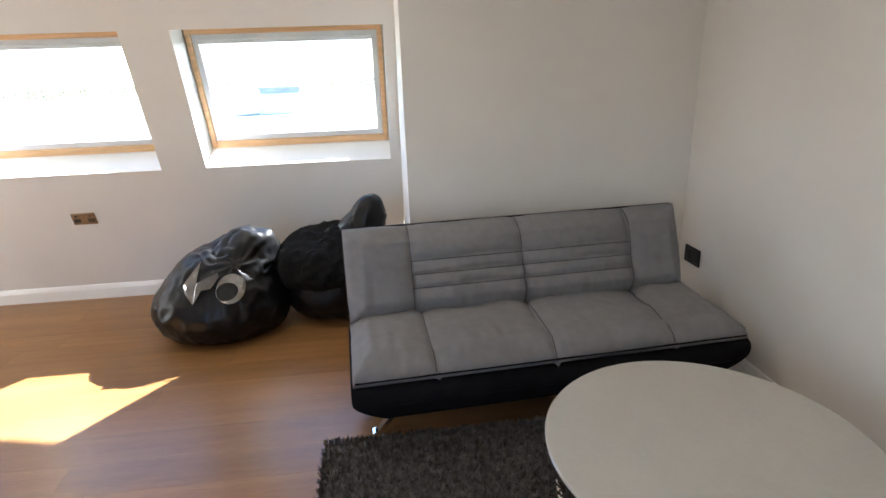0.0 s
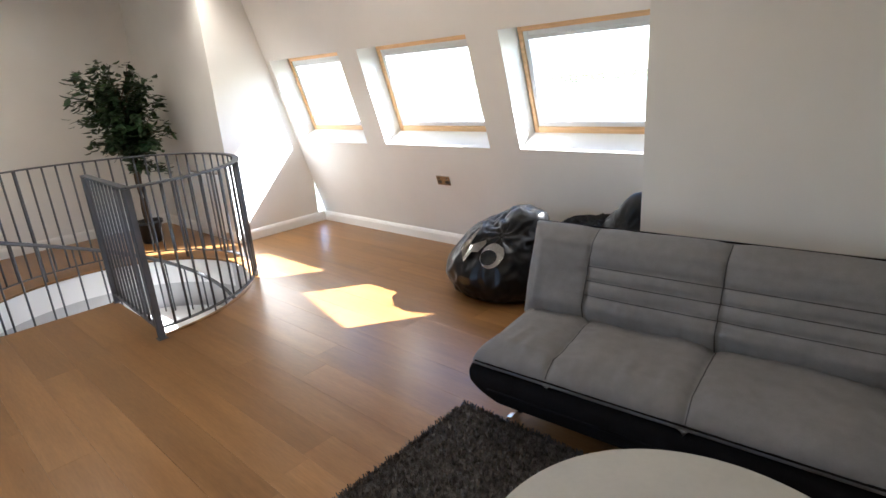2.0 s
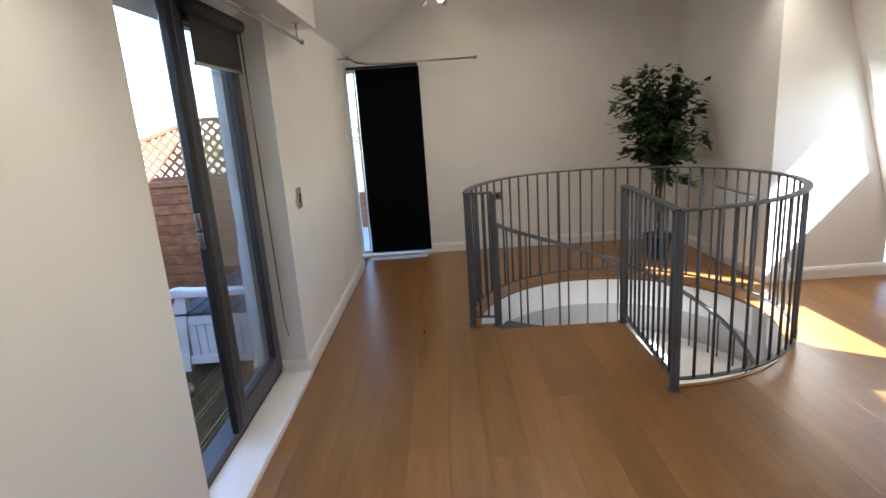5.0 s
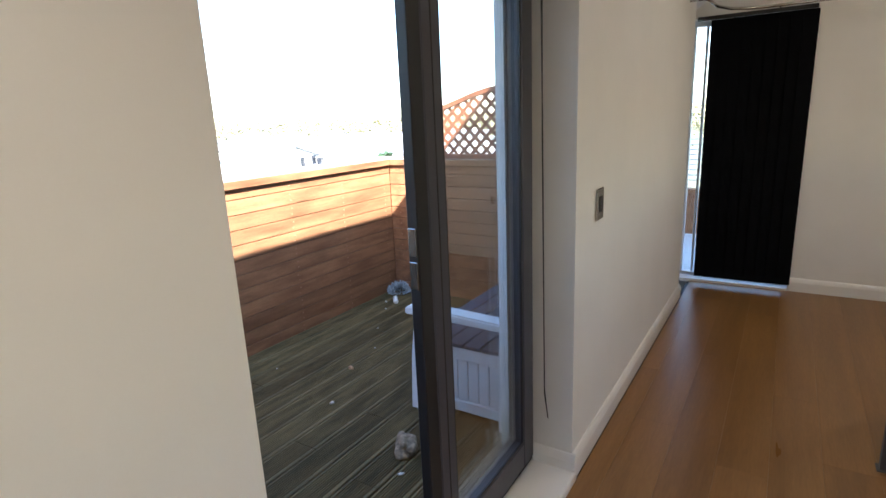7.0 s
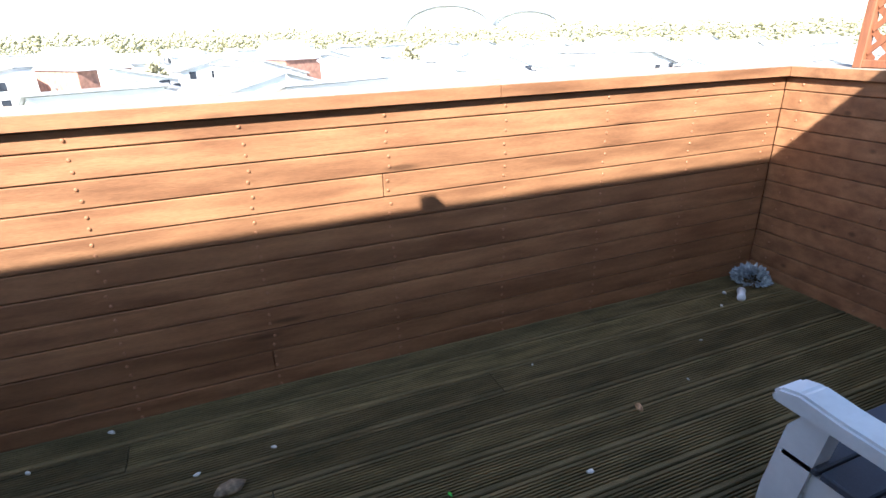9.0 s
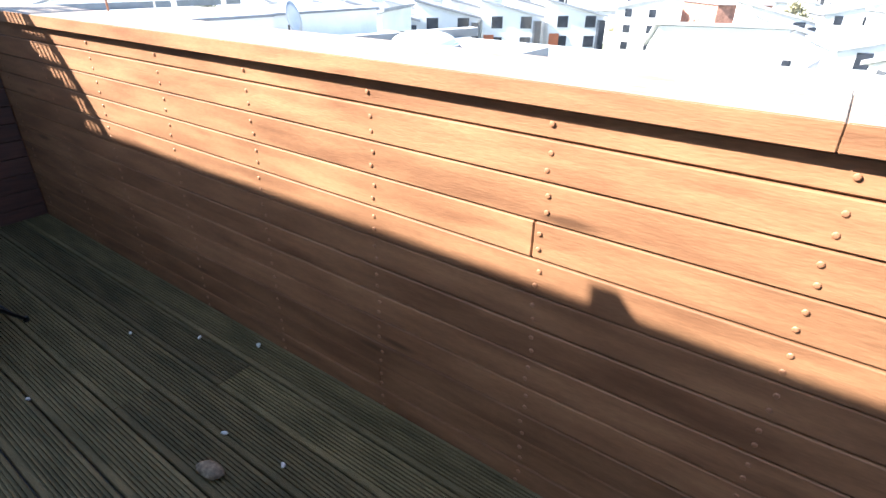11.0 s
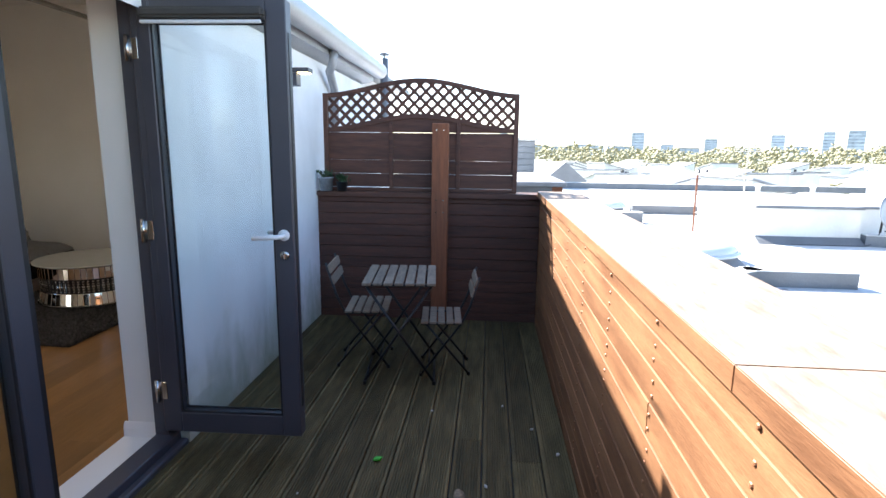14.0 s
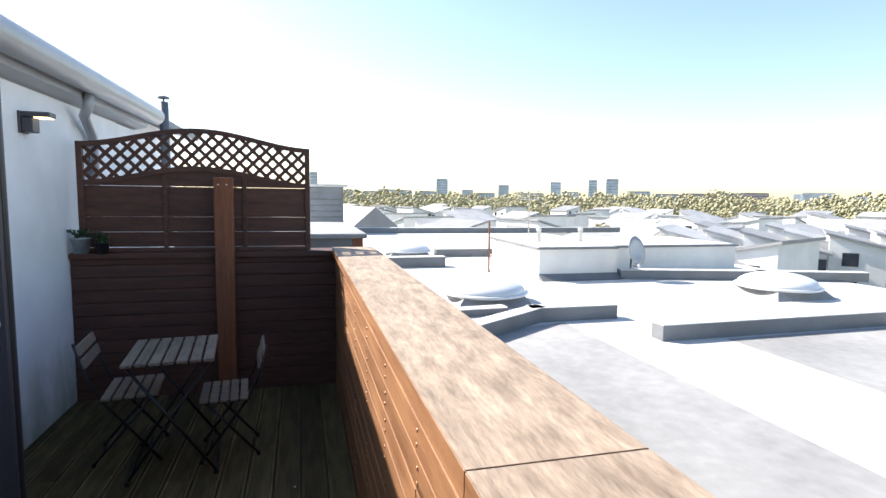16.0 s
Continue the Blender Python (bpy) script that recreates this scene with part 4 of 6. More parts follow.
for k in range(66):
    a, z0 = rng.uniform(0, 6.28), rng.uniform(0.84, 1.50)
    reach = rng.uniform(0.12, 0.42)
    rise = rng.uniform(-0.05, 0.60)
    if z0 + rise > 1.98:
        rise = 1.98 - z0
    pts = []
    for i_ in range(7):
        u = i_ / 6
        pts.append(Vector((reach * u * math.cos(a + 0.4 * u), reach * u * math.sin(a + 0.4 * u), z0 + rise * u - 0.22 * reach * u * u)))
    add_tube(bm, pts, [0.006, 0.005, 0.005, 0.004, 0.004, 0.003, 0.002], 5)
    for i_ in range(44):
        u = rng.uniform(0.25, 1.05)
        p = pts[0].lerp(pts[-1], min(u, 1)) + Vector((rng.gauss(0, 0.03), rng.gauss(0, 0.03), rng.gauss(0, 0.035)))
        d = Vector((math.cos(a) + rng.gauss(0, 0.7), math.sin(a) + rng.gauss(0, 0.7), rng.uniform(-1.1, 0.35))).normalized()
        s_ = d.cross(Vector((rng.gauss(0, 0.3), rng.gauss(0, 0.3), 1))).normalized()
        leaf_geometry(vs, fs, p, d, s_, rng.uniform(0.065, 0.115))
part("branches", bm, BARK, ficus)
me = bpy.data.meshes.new("leaves")
me.from_pydata(vs, [], fs)
me.materials.append(LEAF)
q = new("leaves", me)
q.parent = ficus
tagged(q, "dark glossy leaves", kind="stuff")

# ---- fittings ----
radiator = thing("radiator", (-1.66, 3.59, 0.10), 0, "white panel heater on the wall behind the plant", "heater")
part("panel", box((-0.32, -0.075, 0.0), (0.32, -0.025, 0.62), 0.01), WHITE_METAL, radiator)
part("grille", box((-0.30, -0.07, 0.62), (0.30, -0.03, 0.632), 0.002), STEEL, radiator)
part("bracket", box((-0.28, -0.025, 0.1), (0.28, -0.012, 0.5), 0.002), WHITE_METAL, radiator)


def wall_plate(name, m, w, h, mat_, label, inserts):
    ob = new(name)
    ob.matrix_world = m
    tagged(ob, label, "socket", "wall plates")
    part("plate", box((-w / 2, -0.008, -h / 2), (w / 2, 0.0, h / 2), 0.003), mat_, ob)
    for x_, z_, a_, b_ in inserts:
        part("insert", box((x_ - a_, -0.012, z_ - b_), (x_ + a_, -0.007, z_ + b_), 0.002), PLASTIC_BLACK, ob)
    return ob


double = [(-0.045, 0.022, 0.010, 0.006), (0.045, 0.022, 0.010, 0.006), (-0.045, -0.012, 0.022, 0.014), (0.045, -0.012, 0.022, 0.014)]
wall_plate("wall_socket", LEANING @ pose(0.88, -0.002, 0.67), 0.155, 0.09, STEEL, "double steel socket with black inserts, on the leaning wall", double)
wall_plate("light_switch", pose(-0.28, 0.002, 1.10, 0, 0, 180), 0.088, 0.13, STEEL, "steel light switch with a black rocker by the terrace door", [(0, 0, 0.018, 0.032)])
wall_plate("wall_socket", pose(X_WEST + 0.002, 1.55, 0.62, 0, 0, 90), 0.088, 0.088, STEEL, "small steel socket on the end wall", [(0, 0, 0.02, 0.02)])
wall_plate("wall_socket", pose(-2.35, 3.596, 0.62, 0, 0, 0), 0.088, 0.088, STEEL, "small steel socket behind the plant", [(0, 0, 0.02, 0.02)])
wall_plate("wall_socket", pose(X_EAST - 0.002, 3.44, 0.47, 0, 0, -90), 0.15, 0.10, PLASTIC_BLACK, "black double socket beside the sofa", [(-0.04, 0, 0.02, 0.03), (0.04, 0, 0.02, 0.03)])

pole = thing("curtain_pole", (-0.46, 0.10, 2.065), 0, "thin steel curtain pole above the terrace doors", "curtain pole", "steel curtain poles")
part("bar", tube([(0, 0, 0), (2.7, 0, 0)], 0.011, 10), STEEL, pole, "", True)
for x in (0.10, 1.25, 2.55):
    part("bracket", tube([(x, 0, 0), (x, 0, 0.095)], 0.006, 8), STEEL, pole, "", True)
    part("rose", lathe([(0.026, 0.09), (0.026, 0.095)], 16, Matrix.Translation((x, 0, 0))), STEEL, pole)
part("finial", lathe([(0.004, -0.02), (0.016, -0.012), (0.018, 0.0), (0.012, 0.014), (0.004, 0.018)], 14, Matrix.Rotation(radians(90), 4, "Y")), STEEL, pole, "", True)
pole2 = thing("curtain_pole", (0, 0, 2.15), 0, "steel curtain pole bending round the corner to the end wall", "curtain pole", "steel curtain poles")
bend = [Vector((-2.20, 0.10, 0)), Vector((-2.62, 0.13, 0)), Vector((-2.80, 0.20, 0)), Vector((-2.88, 0.30, 0)), Vector((-2.92, 0.42, 0)), Vector((-2.93, 1.37, 0))]
part("bar", tube(bend, 0.011, 10), STEEL, pole2, "", True)
for p, n_ in ((Vector((-2.26, 0.10, 0)), Vector((0, -1, 0))), (Vector((-2.928, 0.50, 0)), Vector((-1, 0, 0))), (Vector((-2.93, 1.28, 0)), Vector((-1, 0, 0)))):
    part("bracket", tube([p, p + n_ * (0.10 if n_.y else 0.12)], 0.007, 8), STEEL, pole2, "", True)
for p in (bend[0], bend[-1]):
    r = bmesh.new()
    bmesh.ops.create_icosphere(r, subdivisions=2, radius=0.02, matrix=Matrix.Translation(p))
    part("finial", r, STEEL, pole2, "", True)

# end door with its black vertical blind
door2 = new("door_2")
tagged(door2, "glazed end door behind a black vertical blind", "door", kind="structure")
for lo, hi in (((-3.20, -0.118, 0.0), (-3.13, -0.07, 2.14)), ((-3.20, 0.685, 0.0), (-3.13, 0.733, 2.14)), ((-3.20, -0.07, 2.09), (-3.13, 0.685, 2.138)), ((-3.20, -0.07, 0.0), (-3.13, 0.685, 0.05)), ((-3.19, 0.0, 0.05), (-3.15, 0.02, 2.09))):
    part("frame_bar", box(lo, hi, 0.003), WHITE_METAL, door2)
g = part("pane", box((-3.17, -0.07, 0.05), (-3.165, 0.685, 2.09)), GLASS, door2)
g.visible_shadow = False
structure("door_sill_end", box((-3.25, -0.118, -0.012), (-3.02, 0.735, 0.02), 0.004), TRIM, "white sill under the end door", "sill")
blind = thing("vertical_blind", (-3.02, 0.05, 2.12), 0, "drawn black vertical blind over the end door", "blind")
part("head_rail", box((-0.02, -0.10, -0.005), (0.02, 0.685, 0.025), 0.003), PLASTIC_BLACK, blind)
slat_mesh = None
for k in range(9):
    if slat_mesh is None:
        q = part("slat", box((-0.001, -0.048, -2.07), (0.001, 0.048, -0.006)), BLIND_BLACK, blind)
        slat_mesh = q.data
    else:
        q = new("slat", slat_mesh)
        q.parent = blind
    q.matrix_local = pose(0, 0.045 + k * 0.0755, 0, 0, 0, 10)

# roller blind on the shut leaf, with its chains
roller = thing("roller_blind", (0.14, -0.128, 1.98), 0, "dark grey roller blind half rolled at the shut leaf's top", "blind", "door roller blinds")
part("cassette", tube([(-0.04, 0.03, 0.10), (0.56, 0.03, 0.10)], 0.036, 14), BLIND_GREY, roller, "rolled dark fabric", True)
part("fabric", box((-0.03, 0.02, -0.13), (0.55, 0.022, 0.10)), BLIND_GREY, roller)
part("bottom_bar", box((-0.03, 0.014, -0.145), (0.55, 0.028, -0.128), 0.003), STEEL, roller)
chain = [Vector((-0.03, 0.04, 0.10)), Vector((-0.032, 0.04, -0.6)), Vector((-0.034, 0.05, -1.55)), Vector((-0.02, 0.07, -1.66)), Vector((-0.008, 0.06, -1.55)), Vector((-0.012, 0.05, -0.6)), Vector((-0.014, 0.04, 0.09))]
part("chain", tube(chain, 0.0022, 5), PLASTIC_BLACK, roller, "", True)
roller2 = new("roller_blind")
tagged(roller2, "dark rolled-up blind on the open leaf's top", "blind", "door roller blinds")
roller2.matrix_world = OPEN_M
part("cassette", box((0.06, -0.05, 1.950), (0.60, 0.0, 1.995), 0.012, None, 3), BLIND_GREY, roller2)
part("bottom_bar", box((0.065, -0.035, 1.928), (0.585, -0.02, 1.942), 0.003), WHITE_METAL, roller2)
bead = bmesh.new()
bmesh.ops.create_icosphere(bead, subdivisions=1, radius=0.0028)
bv = [v.co.copy() for v in bead.verts]
bf = [[v.index for v in f.verts] for f in bead.faces]
bead.free()
vs, fs = [], []
for y, z0 in ((-0.072, 0.42), (-0.030, 0.42)):
    z = 1.98
    while z > z0:
        i_ = len(vs)
        vs += [(0.052 + c.x, y + c.y, z + c.z) for c in bv]
        fs += [tuple(i_ + k for k in f) for f in bf]
        z -= 0.011
me = bpy.data.meshes.new("bead_chain")
me.from_pydata(vs, [], fs)
me.materials.append(PLASTIC_BLACK)
q = new("bead_chain", me)
q.parent = roller2
tagged(q, "black beaded pull chain", kind="stuff")

# ceiling spots
SPOTS = thing("ceiling_spotlight", (-2.4, 0.98, CEIL_Z - 0.17), 0, "chrome ceiling cluster of small spotlights, lit", "ceiling light")
part("base", lathe([(0.05, 0.14), (0.06, 0.15), (0.06, 0.17)], 20), CHROME, SPOTS, "", True)
part("stem", tube([(0, 0, -0.02), (0, 0, 0.15)], 0.009, 10), CHROME, SPOTS, "", True)
BULB = glow_material("warm_bulb", (1.0, 0.8, 0.5), 12.0)
for k, (a, tilt) in enumerate(((20, 35), (140, 50), (260, 25))):
    m = Matrix.Rotation(radians(a), 4, "Z") @ Matrix.Translation((0.09, 0, -0.06)) @ Matrix.Rotation(radians(-tilt), 4, "Y")
    part("arm", tube([(0, 0, -0.015), (0.09 * math.cos(radians(a)), 0.09 * math.sin(radians(a)), -0.06)], 0.006, 6), CHROME, SPOTS)
    s_ = part("spot_head", lathe([(0.012, 0.0), (0.02, -0.01), (0.032, -0.08), (0.028, -0.08), (0.015, -0.02)], 16, m, False), CHROME, SPOTS, "", True)
    part("bulb", lathe([(0.002, -0.072), (0.024, -0.07)], 14, m), BULB, s_)


def downlight(x, y, cone=160, power=3.2):
    ob = thing("downlight", (x, y, min(CEIL_Z, 2.245 + 0.711 * y)), 0, "recessed round white downlight, lit warm", "ceiling light", "downlights")
    part("ring", lathe([(0.035, 0.0), (0.045, -0.006), (0.05, 0.0)], 20), TRIM, ob)
    part("bulb", lathe([(0.001, -0.001), (0.034, -0.002)], 16), BULB, ob)
    d_ = bpy.data.lights.new("downlight_lamp", "SPOT")
    d_.energy, d_.color, d_.spot_size, d_.spot_blend, d_.shadow_soft_size = power, (1.0, 0.84, 0.66), radians(cone), 1.0, 0.04
    l_ = new("downlight_lamp", d_)
    l_.parent = ob
    l_.location = (0, 0, -0.02)
    return ob


downlight(-0.95, 3.42, 95, 9.0)
for x, y in ((0.9, 3.45), (2.3, 3.2), (-1.9, 1.9), (-1.3, 1.0), (0.4, 1.0), (2.3, 1.1), (3.6, 1.3)):
    downlight(x, y, 160, 1.6 if y < 1.5 and x > 0 else 3.0)
# lamp added here to make the soft glow on the terrace wall
downlight(2.05, 0.40, 95, 5.0)


# ---- terrace ----
DECK_Z, FX0, FX1, FY = 0.012, -1.75, 3.60, -2.215
CAP_Z = 1.118
WALL_TOP, CAP_F = 1.10, 1.148
structure("terrace_base", box((FX0 - 0.1, FY - 0.25, -0.25), (FX1 + 0.1, -0.27, DECK_Z - 0.03)), BLACK_RUBBER, "dark base under the deck boards", "floor")

# bench against the house wall
bench = thing("garden_bench", (-0.13, -0.30, DECK_Z), 0, "white painted wooden garden bench with a blue-grey seat", "bench")
BL = 1.35


def arm(x):
    part("front_leg", prism([(-0.60, 0.0), (-0.52, 0.0), (-0.50, 0.30), (-0.47, 0.552), (-0.53, 0.552), (-0.56, 0.50), (-0.585, 0.30)], x, x + 0.055, "x"), BENCH_WHITE, bench)
    part("back_leg", prism([(-0.10, 0.0), (-0.04, 0.0), (-0.03, 0.86), (-0.08, 0.86)], x, x + 0.055, "x"), BENCH_WHITE, bench)
    pts = [(-0.60, 0.552), (-0.06, 0.545), (-0.06, 0.585), (-0.45, 0.600), (-0.54, 0.610), (-0.59, 0.596), (-0.605, 0.573)]
    bm_ = prism(pts, x - 0.018, x + 0.073, "x")
    bmesh.ops.bevel(bm_, geom=list(bm_.edges), offset=0.008, segments=2, affect="EDGES")
    part("armrest", bm_, BENCH_WHITE, bench, "rounded white armrest")
    part("side_rail", box((x + 0.01, -0.50, 0.34), (x + 0.045, -0.09, 0.41), 0.004), BENCH_WHITE, bench)
    part("side_rail", box((x + 0.01, -0.52, 0.05), (x + 0.045, -0.09, 0.11), 0.004), BENCH_WHITE, bench)
    for k in range(7):
        part("side_slat", box((x + 0.018, -0.50 + k * 0.058, 0.11), (x + 0.036, -0.446 + k * 0.058, 0.34), 0.002), BENCH_WHITE, bench)


arm(-0.055)
arm(-BL)
part("front_rail", box((-BL + 0.055, -0.545, 0.30), (-0.055, -0.515, 0.385), 0.004), BENCH_WHITE, bench)
part("front_rail", box((-BL + 0.055, -0.54, 0.05), (-0.055, -0.515, 0.11), 0.004), BENCH_WHITE, bench)
for k in range(5):
    part("seat_slat", box((-BL - 0.0, -0.56 + k * 0.094, 0.412), (0.0, -0.56 + k * 0.094 + 0.088, 0.434), 0.004), CUSHION, bench, "blue-grey seat slat")
part("back_rail", box((-BL + 0.055, -0.075, 0.76), (-0.055, -0.045, 0.85), 0.006), BENCH_WHITE, bench)
for k in range(12):
    x = -BL + 0.09 + k * (BL - 0.2) / 11
    part("back_slat", box((x, -0.07, 0.43), (x + 0.05, -0.052, 0.76), 0.003), BENCH_WHITE, bench)


bench.scale = (1.0, 1.0, 0.94)


# folding table and chairs
def slat_top(ob, name, x0, x1, y0, y1, z, n_, along_x, th=0.018):
    """n_ slats side by side; along_x: they run in x."""
    me_ = None
    for k in range(n_):
        if along_x:
            p_ = (y1 - y0 + 0.012) / n_
            lo, hi = (x0, y0, z - th), (x1, y0 + p_ - 0.012, z)
            off = (0, k * p_, 0)
        else:
            p_ = (x1 - x0 + 0.012) / n_
            lo, hi = (x0, y0, z - th), (x0 + p_ - 0.012, y1, z)
            off = (k * p_, 0, 0)
        if me_ is None:
            q_ = part(name, box(lo, hi, 0.003), SLAT_WOOD, ob)
            me_ = q_.data
        else:
            q_ = new(name, me_)
            q_.parent = ob
        q_.location = off


def steel(ob, name, pts, r_=0.009):
    return part(name, tube(pts, r_, 8), BLACK_STEEL, ob, "", True)


tab = thing("folding_table", (2.474, -1.232, DECK_Z), 5.5, "small folding garden table, weathered slats on black legs", "table")
slat_top(tab, "slat", -0.265, 0.265, -0.225, 0.225, 0.665, 7, True)
for x in (-0.20, 0.20):
    part("cross_bar", box((x - 0.012, -0.215, 0.630), (x + 0.012, 0.215, 0.646), 0.002), BLACK_STEEL, tab)
for x in (-0.23, 0.23):
    s1, s2 = (x, x * 0.92)
    steel(tab, "leg", [(s1, 0.20, 0.632), (s1, -0.22, 0.012)])
    steel(tab, "leg", [(s2, -0.20, 0.632), (s2, 0.22, 0.012)])
for y in (-0.22, 0.22):
    steel(tab, "foot_bar", [(-0.24, y, 0.012), (0.24, y, 0.012)], 0.008)
    for x in (-0.24, 0.24):
        part("cap", lathe([(0.012, 0), (0.012, 0.022)], 10, Matrix.Translation((x, y, 0))), PLASTIC_BLACK, tab)


def folding_chair():
    """A folding chair whose sitter faces +x."""
    ob = thing("folding_chair", (0, 0, 0), 0, "folding garden chair with weathered slats and black steel legs", "chair", "folding chairs at the table")
    slat_top(ob, "seat_slat", -0.14, 0.17, -0.205, 0.205, 0.445, 5, False)
    for y in (-0.165, 0.165):
        part("seat_bar", box((-0.14, y - 0.01, 0.412), (0.17, y + 0.01, 0.428), 0.002), BLACK_STEEL, ob)
        steel(ob, "back_leg", [(0.17, y * 1.1, 0.012), (-0.14, y * 1.1, 0.43), (-0.20, y * 1.1, 0.56), (-0.27, y * 1.1, 0.79)])
        steel(ob, "front_leg", [(0.14, y * 0.92, 0.42), (-0.20, y * 0.92, 0.012)])
        for x in (0.17, -0.20):
            part("foot_cap", lathe([(0.013, 0), (0.013, 0.025)], 10, Matrix.Translation((x, y * (1.1 if x > 0 else 0.92), 0))), PLASTIC_BLACK, ob)
    steel(ob, "spreader", [(0.11, -0.18, 0.085), (0.11, 0.18, 0.085)], 0.006)
    steel(ob, "spreader", [(-0.168, -0.15, 0.05), (-0.168, 0.15, 0.05)], 0.006)
    for z, dx in ((0.665, -0.238), (0.745, -0.262)):
        part("back_slat", box((-0.008, -0.19, -0.03), (0.008, 0.19, 0.03), 0.003, Matrix.Translation((dx + 0.018, 0, z)) @ Matrix.Rotation(radians(-17), 4, "Y")), SLAT_WOOD, ob)
    return ob


chair = folding_chair()
chair.matrix_world = pose(2.635, -0.965, DECK_Z, 0, 0, -84) @ Matrix.Scale(0.92, 4)
copy_thing(chair, pose(2.545, -1.505, DECK_Z, 0, 0, 95) @ Matrix.Scale(0.92, 4))

# far end: post, screen panel, pots
post = thing("timber_post", (3.565, -1.382, DECK_Z), 0, "thick reddish-brown timber post in front of the screen", "post")
part("shaft", box((-0.05, -0.068, 0.0), (0.035, 0.068, 1.675), 0.006), POST_BROWN, post)
for z in (0.95, 1.05, 1.62):
    for y in (-0.03, 0.03):
        part("screw", lathe([(0.007, 0), (0.006, 0.003)], 8, Matrix.Translation((-0.05, y, z)) @ Matrix.Rotation(radians(-90), 4, "Y")), STEEL, post)


def arch(u):
    """The flat bell curve of the screen's top, 0 at the ends and 1 in the middle."""
    return 0.5 - 0.5 * math.cos(2 * math.pi * min(max(0.04 + 0.92 * u, 0), 1))


def lattice(ob, y0, y1, z_low, z_top, x, step, w, slats_mat):
    """Crossing laths at 45 degrees, cut to the space between two curves."""
    for sgn in (1, -1):
        off = 0.003 * sgn
        c = -3.0
        while c < 4.0:
            run = []
            n_ = 240
            for k in range(n_ + 1):
                u = k / n_
                y = y0 + (y1 - y0) * u
                z = c + sgn * (y - y0)
                inside = z_low(u) - 0.01 < z < z_top(u) + 0.01
                if inside:
                    run.append((y, z))
                if (not inside or k == n_) and run:
                    if len(run) > 3:
                        (ya, za), (yb, zb) = run[0], run[-1]
                        d = Vector((0, yb - ya, zb - za)).normalized()
                        s_ = Vector((0, -d.z, d.y)) * w / 2
                        a, b = Vector((x + off, ya, za)), Vector((x + off, yb, zb))
                        bm_ = bmesh.new()
                        t_ = Vector((0.0025, 0, 0))
                        f = [bm_.verts.new(q_) for q_ in (a - s_ - t_, b - s_ - t_, b + s_ - t_, a + s_ - t_)]
                        g_ = [bm_.verts.new(q_) for q_ in (a - s_ + t_, b - s_ + t_, b + s_ + t_, a + s_ + t_)]
                        bm_.faces.new(f)
                        bm_.faces.new(g_[::-1])
                        for i_ in range(4):
                            bm_.faces.new((f[i_], g_[i_], g_[(i_ + 1) % 4], f[(i_ + 1) % 4]))
                        bmesh.ops.recalc_face_normals(bm_, faces=bm_.faces)
                        part("lath", bm_, slats_mat, ob)
                    run = []
            c += step


def curved_rail(ob, y0, y1, fn, x0, x1, h, mat_):
    n_ = 32
    top = [(y0 + (y1 - y0) * k / n_, fn(k / n_) + h / 2) for k in range(n_ + 1)]
    low = [(y, z - h) for y, z in reversed(top)]
    part("curved_rail", prism(top + low, x0, x1, "x"), mat_, ob)


PX = 3.68
screen = thing("screen_panel", (0, 0, 0), 0, "dark brown fence panel with an arched lattice top", "fence panel")
PY0, PY1 = -2.00, -0.39
top_fn = lambda u: 1.912 + 0.125 * arch(u)
mid_fn = lambda u: 1.632 + 0.12 * arch(u)
part("side_post", box((PX - 0.022, PY0 - 0.02, CAP_Z), (PX + 0.022, PY0 + 0.02, 1.932), 0.003), PANEL_BROWN, screen)
part("side_post", box((PX - 0.022, PY1 - 0.02, CAP_Z), (PX + 0.022, PY1 + 0.02, 1.932), 0.003), PANEL_BROWN, screen)
curved_rail(screen, PY0 + 0.02, PY1 - 0.02, top_fn, PX - 0.02, PX + 0.02, 0.036, PANEL_BROWN)
curved_rail(screen, PY0 + 0.02, PY1 - 0.02, mid_fn, PX - 0.02, PX + 0.02, 0.036, PANEL_BROWN)
lattice(screen, PY0 + 0.02, PY1 - 0.02, lambda u: mid_fn(u) + 0.018, lambda u: top_fn(u) - 0.018, PX, 0.098, 0.027, PANEL_BROWN)
part("bottom_rail", box((PX - 0.02, PY0 + 0.02, CAP_Z + 0.002), (PX + 0.02, PY1 - 0.02, CAP_Z + 0.03), 0.003), PANEL_BROWN, screen)
rng = random.Random(3)
zs = [1.155, 1.27, 1.385, 1.50, 1.615]
for k, z in enumerate(zs):
    top_z = z + 0.112
    if k == len(zs) - 1:
        n_ = 24
        pts = [(PY0 + 0.02, z)] + [(PY1 - 0.02, z)] + [(PY1 - 0.02 - (PY1 - PY0 - 0.04) * i_ / n_, mid_fn(1 - i_ / n_) - 0.015) for i_ in range(n_ + 1)]
        part("panel_slat", prism(pts, PX - 0.004, PX + 0.004, "x"), PANEL_BROWN, screen)
    else:
        part("panel_slat", box((PX - 0.008 + 0.004 * (k % 2), PY0 + 0.02, z - 0.001 * k), (PX + 0.002 + 0.004 * (k % 2), PY1 - 0.02, top_z), 0.002), PANEL_BROWN, screen)
for y in (-0.95, -1.52):
    part("batten", box((PX - 0.020, y - 0.017, CAP_Z + 0.03), (PX - 0.006, y + 0.017, 1.70), 0.003), PANEL_BROWN, screen)

